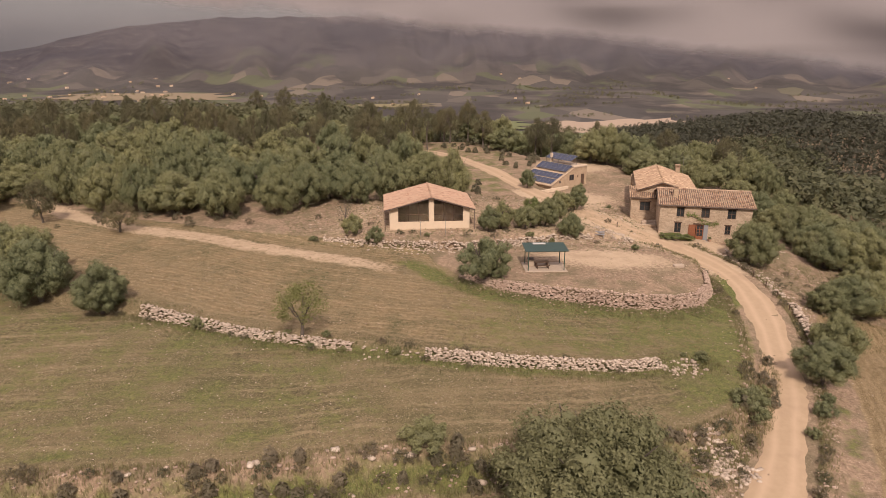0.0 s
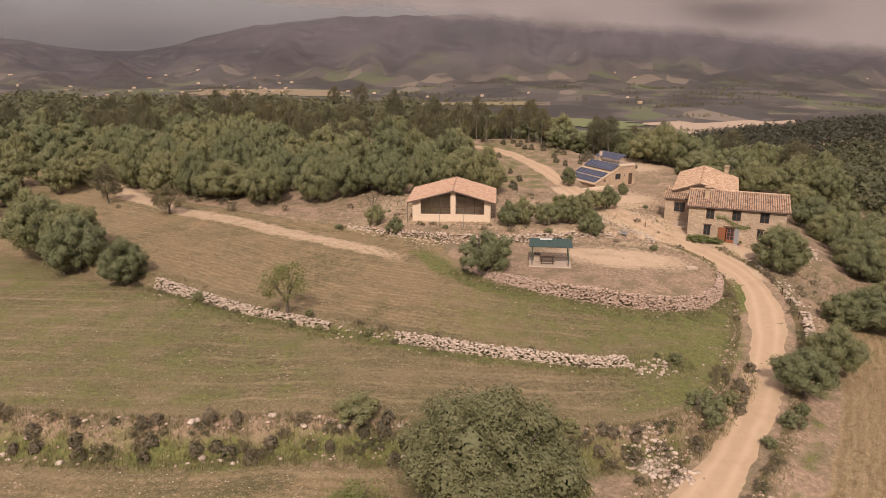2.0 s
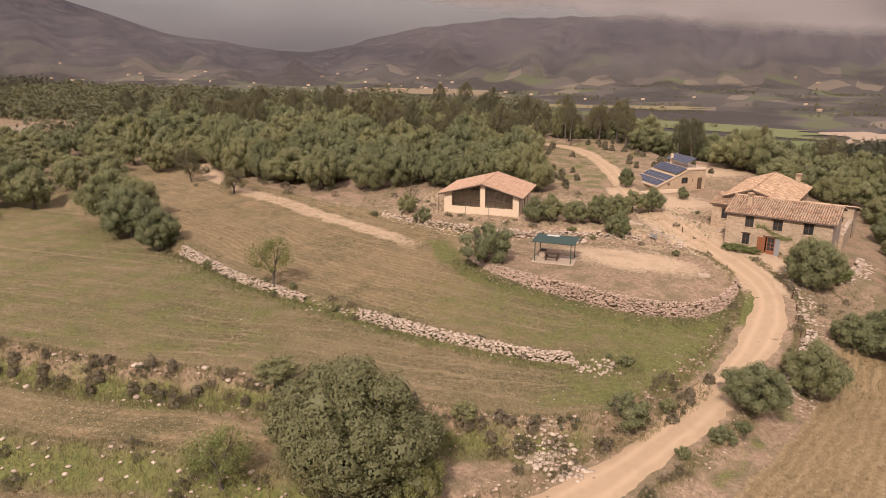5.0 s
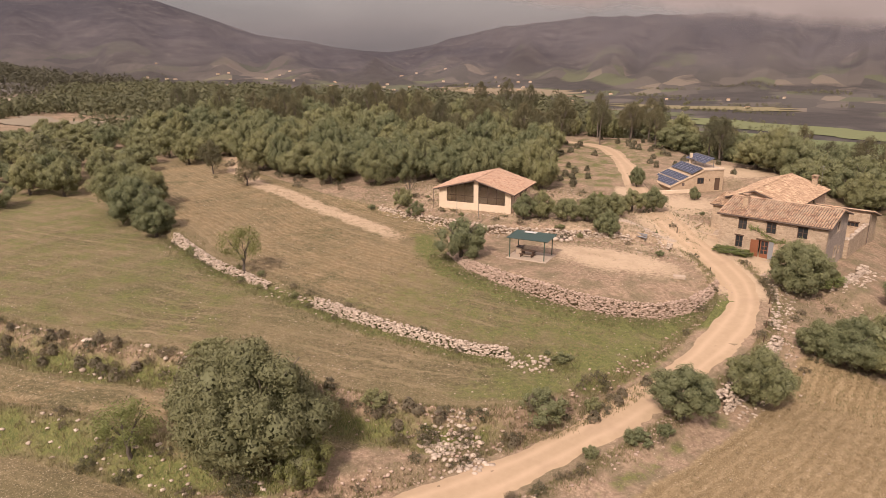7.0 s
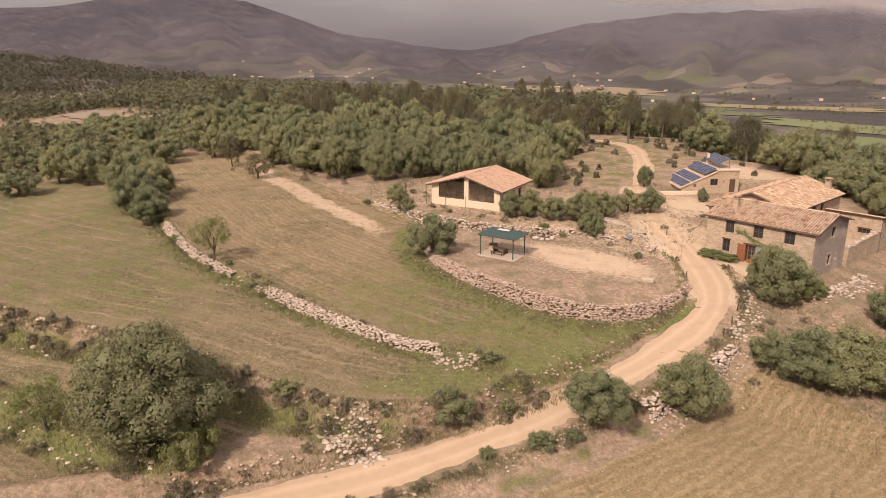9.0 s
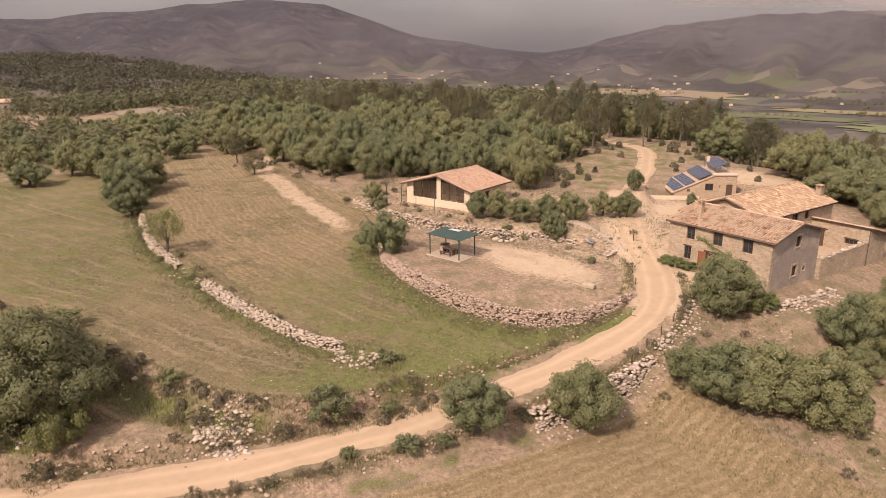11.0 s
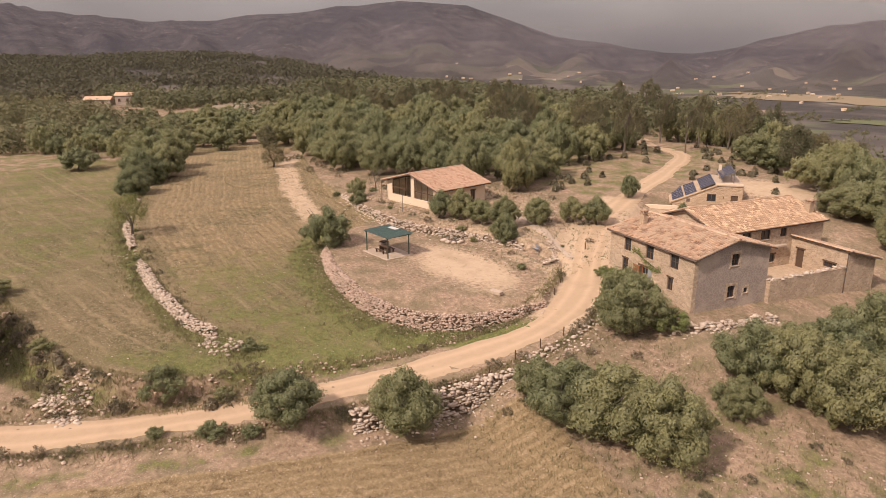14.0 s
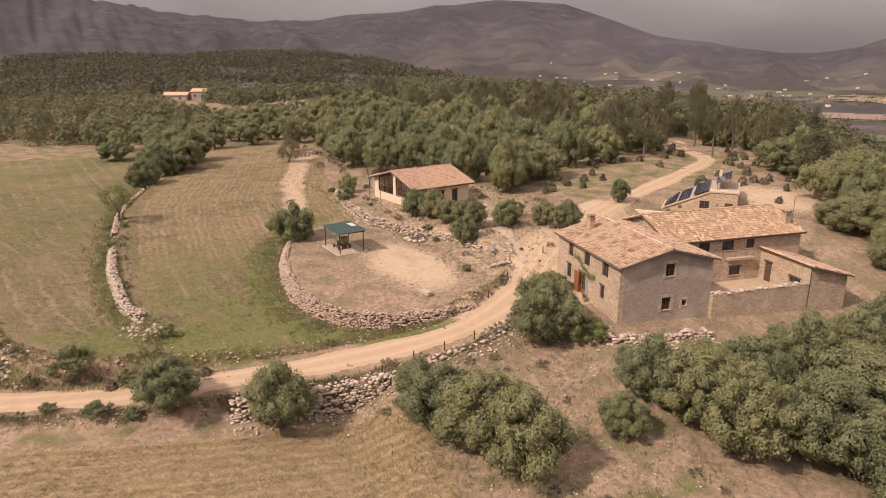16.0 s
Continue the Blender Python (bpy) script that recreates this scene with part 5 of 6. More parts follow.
for x, y, r, hh in ((8.6, 99.0, 2.0, 3.8), (12.2, 99.8, 2.0, 3.0), (15.4, 101.2, 2.2, 3.7), (18.8, 98.4, 1.9, 3.6), (17.4, 105.5, 2.0, 3.2), (21.7, 112.3, 1.9, 3.4), (18.8, 110.8, 2.2, 3.4), (14.5, 108.5, 1.6, 2.6), (25.5, 126.5, 1.1, 2.1), (15.6, 126.8, 1.4, 3.2)):
    tree("garden_oak", x, y, r, hh, OAKS + GREENS[1:], "clipped rounded oak bush in the dry garden", foot=.06, group="garden oaks")
for x, y, r, hh in ((48.6, 78.2, 3.3, 5.0), (51.8, 79.6, 3.9, 6.0), (55.8, 81.2, 3.6, 5.6), (45.6, 77.8, 2.2, 3.6), (54.6, 94.6, 3.2, 4.6), (58.0, 96.5, 3.8, 5.6), (61.8, 97.0, 3.9, 5.6), (57.6, 103.0, 3.8, 5.4), (55.2, 99.6, 2.6, 4.0), (64.5, 102.5, 4.2, 6), (58.0, 109.5, 3.6, 5.4), (63.5, 109.5, 4.4, 6), (57.5, 116.5, 3.4, 5.2), (70, 104, 4.4, 6), (70, 112, 4.4, 6), (58, 124, 3.6, 5), (64, 117.5, 4.4, 6), (57, 132, 3.6, 5.2), (63, 127, 4.2, 5.6), (50, 137, 3.6, 5), (41, 143, 4.2, 5.6), (36, 151, 4.4, 6), (29, 160, 4.2, 5.4), (17, 166, 4.0, 5.2), (56.5, 89.8, 2.0, 2.8)):
    tree("oak_tree", x, y, r, hh * random.Random(int(x * 9 + y)).uniform(.82, 1.22), OAKS, "dense dark holm oak on the slope below the house", foot=.03, group="oaks below the house")
tree("green_bush", 14.9, 37.6, 2.2, 3.6, GREENS[2:], "light green bush growing against the large oak", "bush", foot=.0, trunks=False)
for x, y in ((33.6, 100.2), (35.0, 99.9), (36.3, 99.6)):
    tree("hedge", x, y, 1.35, .85, GREENS[2:], "low clipped green lavender hedge by the house wall", "bush", foot=.0, trunks=False)
tree("green_bush", 45.8, 95.0, 2.0, 2.2, GREENS[2:], "bright green bush at the house corner", "bush", foot=.0, trunks=False)


def scatter(count, seed, inside, gap):
    """Random places of the plan that keep their distance from one another."""
    rng = random.Random(seed)
    out, cells = [], {}
    for _ in range(count * 30):
        if len(out) >= count:
            break
        p = inside(rng)
        if p is None:
            continue
        c = (int(p[0] // gap), int(p[1] // gap))
        if any((p[0] - q[0]) ** 2 + (p[1] - q[1]) ** 2 < gap * gap for i in (-1, 0, 1) for j in (-1, 0, 1) for q in cells.get((c[0] + i, c[1] + j), ())):
            continue
        cells.setdefault(c, []).append(p)
        out.append(p)
    return out


WOOD_EDGE = ([-140, -85, -62, -40, -30, -22, -12, -2, 6, 9, 14, 30, 45, 60], [120, 122, 108, 103, 100.5, 106, 111, 113, 114, 124, 142, 150, 140, 135])


GLADE = [(2, 118), (20, 118), (32, 146), (30, 155), (14, 160), (5, 171), (-14, 181), (-24, 178), (-6, 163), (-6, 141)]


def near_wood(rng):
    x, y = rng.uniform(-110, 70), rng.uniform(98, 190)
    if polygon_distance(GLADE, np.array([x]), np.array([y]))[0] > -1.5:
        return None
    if y < np.interp(x, *WOOD_EDGE) + 2 or abs(x - np.interp(y, ROAD_Y, ROAD_X)) < 4.5:
        return None
    return x, y


for x, y in scatter(230, 5, near_wood, 5.6):
    rng = random.Random(int(x * 31 + y * 17))
    if y > 150 and rng.random() < .5:
        tree("pine_tree", x, y, rng.uniform(2.2, 3.2), rng.uniform(6.5, 10), PINES, "tall dark pine in the wood behind the farm", foot=.3, trunks=TALLTRUNKS, group="wood behind the farm")
    else:
        tree("oak_tree", x, y, rng.uniform(3.1, 4.9), rng.uniform(4.8, 8.2), OAKS_WOOD if y > 122 else OAKS, "rounded holm oak in the wood behind the farm", foot=.04, group="wood behind the farm")


for x, y, hh in ((-102, 145, 10.5), (-127, 152, 10), (-118, 150, 9.5), (-96, 150, 9), (-72, 176, 11), (-56, 212, 9.5), (-49, 216, 10.5), (-20, 186, 10), (-34, 200, 10.5), (-4, 170, 9), (6, 176, 9), (-88, 196, 10)):
    tree("pine_tree", x, y, 2.3, hh, PINES, "tall slender pine with bare stem above the wood", foot=.48, trunks=TALLTRUNKS, group="tall pines")


def field_end_wood(rng):
    x, y = rng.uniform(-138, -71), rng.uniform(60, 124)
    return None if y < 62 - .25 * (x + 71) * .3 or abs(y - float(np.interp(x, [-95, -80, -60], [131, 126, 107]))) < 3 else (x, y)


for x, y in scatter(62, 19, field_end_wood, 6.2):
    rng = random.Random(int(x * 29 + y * 13))
    tree("oak_tree", x, y, rng.uniform(2.8, 4.3), rng.uniform(4.0, 6.4), OAKS_WOOD, "rounded holm oak at the far end of the field", foot=.04, group="oaks at the field end")


def far_woods(name, places, seed, size, material, label, detail=26, card=.26):
    """Many far crowns joined in one mesh, each a ragged tuft of leaf sprays over a small dome."""
    rng = np.random.default_rng(seed)
    vs, fs, o = [], [], 0
    p = np.array(places)
    z = zones(p[:, 0], p[:, 1])[0]
    for (x, y), g in zip(places, z):
        r, h = size * rng.uniform(.7, 1.3), size * rng.uniform(1.5, 2.5)
        d = rng.normal(0, 1, (detail, 3))
        d[:, 2] = np.abs(d[:, 2]) * 1.0
        d /= np.linalg.norm(d, axis=1, keepdims=True)
        v, f = leaf_cards(d * (r, r, h) * rng.uniform(.78, 1.05, (detail, 1)) + (x, y, g), d, size * card, rng)
        vs.append(v)
        fs.append(f + o)
        o += len(v)
    ob = part(name, (np.concatenate(vs), np.concatenate(fs)), material)
    return tagged(ob, label, "woodland", kind="stuff")


def clearing(x, y):
    return (-350 < x < -248 and 152 < y < 236) or (-205 < x < -132 and 116 < y < 170)


def mid_wood(rng):
    x, y = rng.uniform(-330, 150), rng.uniform(95, 330)
    if clearing(x, y):
        return None
    if (-112 < x < 72 and y < 192) or y < np.interp(x, *WOOD_EDGE) + 2 or y > 310 or (-320 < x < -255 and 130 < y < 165):
        return None
    return x, y


def west_wood(rng):
    x, y = rng.uniform(-1100, -90), rng.uniform(20, 620)
    if clearing(x, y) or (x > -330 and 95 < y < 330):
        return None
    if y < 95 and x > -130 + 0.4 * y:
        return None
    if noise.noise((x / 90, y / 60, 0)) > .22 or (-420 < x < -330 and 150 < y < 185):
        return None
    return x, y


def spur_wood(rng):
    x, y = rng.uniform(40, 420), rng.uniform(120, 560)
    if x < 155 and y < 330:
        return None
    return x, y


def east_wood(rng):
    x, y = rng.uniform(74, 160), rng.uniform(70, 330)
    return x, y


far_woods("near_woods", scatter(3600, 7, mid_wood, 4.2), 1, 3.0, M_FARWOOD, "dark mixed oak and pine wood on the hill", 84, .26)
far_woods("east_woods", scatter(900, 13, east_wood, 4.0), 4, 3.0, M_FARWOOD, "dark holm oak wood falling away below the farm", 100, .25)
west = scatter(6500, 8, west_wood, 6.0)
far_woods("western_oaks", [p for p in west if math.hypot(p[0] - 40, p[1] - 40) < 330], 2, 3.3, M_FARWOOD, "holm oak wood on the near plateau", 190, .17)
far_woods("western_woods", [p for p in west if math.hypot(p[0] - 40, p[1] - 40) >= 330], 6, 4.0, M_FARPINE, "far dark pine woods on the plateau", 40, .28)
far_woods("spur_woods", scatter(4200, 9, spur_wood, 4.6), 3, 3.6, M_FARPINE, "dark pine wood on the spur beyond", 46, .28)


def hedge_rows(seed, count):
    """Places along straight field edges of the far valley."""
    rng = random.Random(seed)
    out = []
    for _ in range(count):
        az, r, turn = radians(rng.uniform(-34, 66)), rng.uniform(1050, 2500), rng.choice((0.2, 0.35, 1.7, 2.9)) + rng.uniform(-.15, .15)
        x, y = 40 - r * math.sin(az), 20 + r * math.cos(az)
        for i in range(rng.randrange(4, 26)):
            d = i * rng.uniform(6, 10)
            out.append((x + math.cos(turn) * d + rng.gauss(0, 2), y + math.sin(turn) * d + rng.gauss(0, 2)))
    return out


far_woods("valley_hedgerows", hedge_rows(21, 170), 12, 4.0, M_FARWOOD, "dark hedgerows and tree lines between the valley fields", 20, .34)


# ---- dry-stone walls, banks, scrub and small things ----
def line_points(xs, ys, pitch=0.1):
    p = np.column_stack((xs, ys)).astype(float)
    t = np.concatenate(([0], np.cumsum(np.hypot(*np.diff(p, axis=0).T))))
    f = np.arange(0, t[-1], pitch)
    return np.interp(f, t, p[:, 0]), np.interp(f, t, p[:, 1])


def stone_wall(name, xs, ys, foot, crown, thick, size, seed, material, label, spill=0.15, density=1.0, batter=0.25):
    """A dry-stone wall along a line: courses of single rough stones on both faces and the top, some fallen.
    foot and crown: heights of its lower and upper edge at x, y; its face lies to the right of the line."""
    px, py = line_points(xs, ys)
    dx, dy = np.gradient(px), np.gradient(py)
    n = np.hypot(dx, dy)
    nx, ny = dy / n, -dx / n
    lo, hi = foot(px, py), crown(px, py)
    length = len(px) * 0.1
    mean = max(0.3, float(np.mean(hi - lo)))
    w = thing(name, pose(0, 0, 0), label, "wall", kind="structure")

    def face(g):
        i = g.integers(len(px))
        u = g.uniform(0, 1)
        rows = max(1, round((hi[i] - lo[i]) / (size * .62)))
        u = (math.floor(u * rows) + .5) / rows
        off = thick * .5 + batter * (1 - u) + g.uniform(-.05, .07)
        return px[i] + nx[i] * off, py[i] + ny[i] * off, lo[i] + u * (hi[i] - lo[i]) + g.uniform(-.04, .04), math.atan2(dy[i], dx[i]) + g.normal(0, .2)

    def top(g):
        i = g.integers(len(px))
        off = g.uniform(-.5, .5) * thick
        return px[i] + nx[i] * off, py[i] + ny[i] * off, hi[i] + g.uniform(-.12, .1), g.uniform(0, 6.3)

    def fallen(g):
        i = g.integers(len(px))
        off = thick * .5 + batter + abs(g.normal(0, .9))
        x, y = px[i] + nx[i] * off, py[i] + ny[i] * off
        return x, y, ground(x, y) + size * .1, g.uniform(0, 6.3)
    k = int(length * mean / (size * size * .60) * density)
    tagged(part("face_stones", rocks(k, face, size, seed), material, w), kind="stuff")
    tagged(part("top_stones", rocks(int(length * thick / (size * size) * 1.1 * density), top, size, seed + 1), material, w), kind="stuff")
    tagged(part("fallen_stones", rocks(max(4, int(length * spill * 8)), fallen, size * .8, seed + 2), material, w), kind="stuff")
    return w


def z_at(x, y):
    return zones(x, y)[0]


mid_z = lambda x, y: np.clip(-0.062 * x - 0.1, -2.6, 1.9)
low_z = lambda x, y: np.clip(-0.055 * x - 0.45, -2.4, 0.8)
wx = [v for v in np.linspace(-1.5, 20.5, 12)]
stone_wall("dry_stone_wall", wx, [float(np.interp(v, *WALL)) for v in wx], lambda x, y: low_z(x, y) - .15, lambda x, y: mid_z(x, y) + .5, .6, .21, 100, M_ROCK, "pale dry-stone terrace wall between two fields", density=1.25, batter=.55)
wx = [20.5, 22, 24.6]
stone_wall("collapsed_wall", wx, [59.9, 60.6, 61.6], lambda x, y: low_z(x, y) - .2, lambda x, y: mid_z(x, y) - .05, 1.0, .36, 110, M_ROCK, "collapsed end of the dry-stone wall", spill=1.2, density=.5)
wx = [v for v in np.linspace(-31, -8.5, 12)]
stone_wall("dry_stone_wall", wx, [float(np.interp(v, *WALL)) for v in wx], lambda x, y: low_z(x, y) - .1, lambda x, y: mid_z(x, y) + .2, .6, .21, 120, M_ROCK, "weathered dry-stone terrace wall overgrown in part", density=1.0, batter=.45)
wx = [v for v in np.linspace(-8, -2, 5)]
stone_wall("dry_stone_wall", wx, [float(np.interp(v, *WALL)) for v in wx], lambda x, y: low_z(x, y), lambda x, y: mid_z(x, y) - .1, .3, .26, 130, M_ROCK, "low overgrown stretch of dry-stone wall", density=.35)
tp = TERRACE[:10]
stone_wall("terrace_wall", [p[0] for p in tp], [p[1] for p in tp], lambda x, y: mid_z(x, y) - .15, lambda x, y: 0.40 - 0.08 * np.clip(x - 18, 0, 14), .4, .20, 140, M_ROCKRED, "curved reddish dry-stone wall holding the picnic terrace", spill=.6, density=1.3, batter=.75)
ux = [v for v in np.linspace(-17, 22, 18)]
stone_wall("rubble_wall", ux, [float(np.interp(v, *UPPER)) - .3 for v in ux], lambda x, y: np.where(x > 2, .3, mid_z(x, y)), lambda x, y: 1.45 - 0.03 * np.clip(x - 5, 0, 25) + .1 * np.sin(x * 1.7), .5, .27, 150, M_ROCK, "low tumbled rubble wall below the garden house", spill=.35, density=.8, batter=.3)
ry = [64.5, 67, 70, 73, 76, 78.5]
stone_wall("road_wall", [float(np.interp(v, ROAD_Y, ROAD_X)) + 4.3 for v in ry], ry, lambda x, y: np.interp(y, [64, 70, 76, 79], [-4.9, -5.0, -4.7, -3.0]), lambda x, y: np.interp(y, ROAD_Y, ROAD_Z) - .05, .9, .29, 160, M_ROCK, "rough stone retaining wall below the road", spill=.7, batter=.5)
stone_wall("house_footing", [40.4, 43.0, 45.6, 47.6, 49.0, 50.2], [95.6, 95.0, 95.4, 96.6, 101.0, 106.5], lambda x, y: z_at(x, y) - .3, lambda x, y: z_at(x, y) + .4, .6, .34, 170, M_ROCK, "stone footing and loose steps under the house corner", spill=.5, density=.9)
stone_wall("road_edge_stones", [41.6, 41.4, 41.0, 40.2, 39.0], [80, 84, 88, 91.5, 94.5], lambda x, y: z_at(x, y) - .05, lambda x, y: z_at(x, y) + .22, .5, .30, 180, M_ROCK, "line of loose stones along the road edge", density=.5, spill=.6)
stone_wall("garden_edging", [23, 25.2, 27.2, 27.6], [102.2, 101.0, 99.3, 96.6], lambda x, y: z_at(x, y) - .05, lambda x, y: z_at(x, y) + .3, .35, .28, 190, M_ROCK, "low stone edging of the dry garden", spill=.3)


def strewn(name, count, seed, size, where, material, label, flat=.65):
    p = scatter(count, seed, where, size * .8)
    z = z_at(np.array([q[0] for q in p]), np.array([q[1] for q in p]))
    it = iter(zip(p, z))

    def place(g):
        (x, y), zz = next(it)
        return x, y, zz + size * .12, g.uniform(0, 6.3)
    ob = part(name, rocks(len(p), place, size, seed, flat), material)
    return tagged(ob, label, "stones", kind="stuff")


def along_scarp(rng, a=-48, b=33, lo=-3.0, hi=.3):
    x = rng.uniform(a, b)
    return x, float(np.interp(x, *SCARP)) + rng.uniform(lo, hi)


def on_fields(rng):
    x, y = rng.uniform(-48, 62), rng.uniform(30, 92)
    s = x - float(np.interp(y, ROAD_Y, ROAD_X))
    return None if abs(s) < 3 else (x, y)


def on_slope(rng):
    x = rng.uniform(42, 70)
    return x, rng.uniform(78, 94)


def by_road(rng):
    y = rng.uniform(36, 98)
    return float(np.interp(y, ROAD_Y, ROAD_X)) + rng.choice((-1, 1)) * (2.9 + abs(rng.gauss(0, .7))), y


def in_garden(rng):
    return rng.uniform(-20, 30), rng.uniform(93, 118)


strewn("bank_stones", 300, 31, .24, along_scarp, M_ROCKRED, "reddish stones on the earth bank")
strewn("bank_boulders", 26, 32, .5, lambda g: along_scarp(g, -30, 26), M_ROCK, "pale boulders on the earth bank")
strewn("field_stones", 2400, 33, .095, on_fields, M_ROCK, "small pale stones lying on the fields")
strewn("slope_stones", 300, 34, .18, on_slope, M_ROCKRED, "loose stones on the dry slope")
strewn("verge_stones", 520, 35, .24, by_road, M_ROCKRED, "loose stones on the road verge")
strewn("garden_stones", 420, 36, .22, in_garden, M_ROCK, "loose stones in the dry garden")
strewn("stone_heap", 130, 37, .34, lambda g: (22 + g.gauss(0, .8), 46.8 + g.gauss(0, .7)), M_ROCK, "heap of pale field stones on the bank")
strewn("lower_bank_stones", 110, 38, .3, lambda g: along_scarp(g, -30, 18, -12.2, -9.4), M_ROCK, "pale stones on the lower bank")


def scrub(count, seed, where, r0, r1, meshes, label, group, h=.75):
    for x, y in scatter(count, seed, where, r0 * 1.1):
        rng = random.Random(int(x * 57 + y * 91))
        r = rng.uniform(r0, r1)
        tree("scrub_bush", x, y, r, r * 2 * h * rng.uniform(.7, 1.1), meshes, label, "bush", foot=0.0, trunks=False, group=group)


scrub(80, 41, lambda g: along_scarp(g, -50, 33, -2.9, -.1), .45, 1.05, SCRUBS, "dry grey-brown scrub bush on the earth bank", "scrub on the bank")
scrub(34, 42, lambda g: along_scarp(g, -35, 18, -12.6, -9.2), .5, 1.2, SCRUBS, "dry scrub bush on the lower bank", "scrub on the lower bank")
scrub(42, 43, by_road, .35, .8, SCRUBS, "low dry scrub on the road verge", "scrub on the verge")
scrub(24, 44, lambda g: (lambda x: (x, float(np.interp(x, *WALL)) + g.choice((-1.1, .9)) * g.uniform(.7, 1.3)))(g.uniform(-34, 26)), .3, .65, SCRUBS + GREENS[:1], "small weed bush beside the dry-stone wall", "weeds by the wall", .6)
scrub(36, 45, lambda g: (g.uniform(43, 70), g.uniform(75, 93)), .3, .75, SCRUBS, "small dry scrub on the slope below the house", "scrub on the slope", .55)
scrub(44, 46, in_garden, .3, .8, SCRUBS + GREENS[:1], "dry scrub in the stony garden", "scrub in the garden", .6)
def in_glade(g):
    x, y = g.uniform(-22, 30), g.uniform(120, 178)
    off = abs(x - float(np.interp(y, ROAD_Y, ROAD_X)))
    return None if off < 5 or math.hypot(x - 22, y - 135) < 11 or y < np.interp(x, *WOOD_EDGE) - 22 else (x, y)


far_woods("glade_scrub", scatter(110, 48, in_glade, 1.6), 48, .62, M_SCRUB, "low scrub on the open ground beside the track", 80, .42)
far_woods("bank_scrub", scatter(60, 50, lambda g: along_scarp(g, -52, 33, -3.2, .1), .7), 50, .48, M_SCRUB, "low dry scrub and weeds on the earth bank", 80, .42)
scrub(30, 47, lambda g: (g.uniform(-66, -14), float(np.interp(g.uniform(-66, -14), *UPPER)) + g.uniform(2, 8)), .5, 1.1, SCRUBS, "dry scrub at the edge of the wood", "scrub at the wood edge")
for x, y, r, hh, lab in ((26.6, 53.6, 1.9, 2.7, "dark green bush on the road bank"), (29.6, 57.6, 1.0, 1.4, "small dark bush on the road bank"), (-24.2, 63.4, .8, 1.2, "small dark bush on the stone wall"), (-4.3, 59.6, .55, .9, "small dark bush on the stone wall"), (25.2, 61.6, .8, 1.0, "grey bush at the end of the stone wall"), (-1.3, 44.6, 2.1, 2.0, "wide grey-green bush on the earth bank"), (-9.5, 93.6, 1.4, 2.2, "dark green bush at the terrace wall"), (-13.0, 95.5, 1.8, 3.2, "oak bush at the terrace wall"), (15.0, 46.6, 1.1, 1.3, "dark bush on the earth bank"), (31.3, 51.5, .8, 1.0, "dry bush below the road"), (34.0, 55.0, 1.1, 1.2, "dry bush below the road"), (35.6, 57.4, .9, 1.0, "dry bush below the road"), (15.6, 95.9, .5, .8, "small round bush on the picnic terrace")):
    tree("oak_bush", x, y, r, hh, GREENS[:2], lab, "bush", foot=0.0, trunks=False)


def bare_tree(x, y, hgt, label):
    t = thing("bare_tree", pose(x, y, ground(x, y), 0, 0, 40), label, "tree")
    k = new("trunk", TRUNKS[1])
    k.parent = t
    k.matrix_basis = Matrix.LocRotScale((0, 0, 0), None, (1.7, 1.7, hgt * .8))
    c = new("crown", crown_mesh("twigs", 300, 12, 40, .05, .9, .3, M_SCRUB))
    c.parent = t
    c.matrix_basis = Matrix.LocRotScale((0, 0, hgt * .3), None, (1.6, 1.6, hgt * .5))


bare_tree(-14.5, 100.0, 3.4, "leafless brown fruit tree beside the garden house")


def grass_stuff(name, count, seed, where, height, label, material=None, clear=None):
    """Tufts of thin grass blades, five to a tuft; clear: a polygon that they keep off."""
    rng = random.Random(seed)
    p = np.array([q for q in (where(rng) for _ in range(count)) if q])
    if clear:
        p = p[polygon_distance(clear, p[:, 0], p[:, 1]) < -1.2]
    g = np.random.default_rng(seed)
    foot = np.repeat(np.column_stack((p, z_at(p[:, 0], p[:, 1]) - .03)), 5, axis=0)
    n = len(foot)
    foot[:, :2] += g.normal(0, .12, (n, 2))
    a, reach, h = g.uniform(0, 6.28, n), g.uniform(.05, .22, n), height * g.uniform(.5, 1.2, n)
    side = np.column_stack((-np.sin(a), np.cos(a), np.zeros(n))) * .024
    tip = np.column_stack((reach * np.cos(a), reach * np.sin(a), h))
    vs = np.stack((foot + side, foot - side, foot + tip), 1).reshape(-1, 3)
    return tagged(part(name, (vs, np.arange(n * 3).reshape(-1, 3)), material or M_GRASS), label, "grass", kind="stuff")


def by_wall(g):
    x = g.uniform(-34, 27)
    return x, float(np.interp(x, *WALL)) + g.gauss(-.9, 1.1)


def by_terrace(g):
    i = g.randrange(0, 9)
    (ax, ay), (bx, by) = TERRACE[i], TERRACE[i + 1]
    t = g.random()
    ex, ey = bx - ax, by - ay
    n = math.hypot(ex, ey)
    off = .7 + abs(g.gauss(0, 2.0))
    x, y = ax + ex * t + ey / n * off, ay + ey * t - ex / n * off
    return None if x > float(np.interp(y, ROAD_Y, ROAD_X)) - 2.8 else (x, y)


grass_stuff("wall_grass", 3600, 51, by_wall, .34, "long green grass along the dry-stone wall")
grass_stuff("terrace_grass", 3600, 52, by_terrace, .28, "green grass at the foot of the terrace wall")
grass_stuff("bank_grass", 6500, 53, lambda g: along_scarp(g, -50, 33, -3.6, .6), .42, "long dry grass on the earth bank")
grass_stuff("verge_grass", 5200, 54, by_road, .34, "dry grass on the road verge")
grass_stuff("slope_grass", 2600, 55, lambda g: (g.uniform(41, 68), g.uniform(70, 94)), .3, "thin dry grass on the slope")
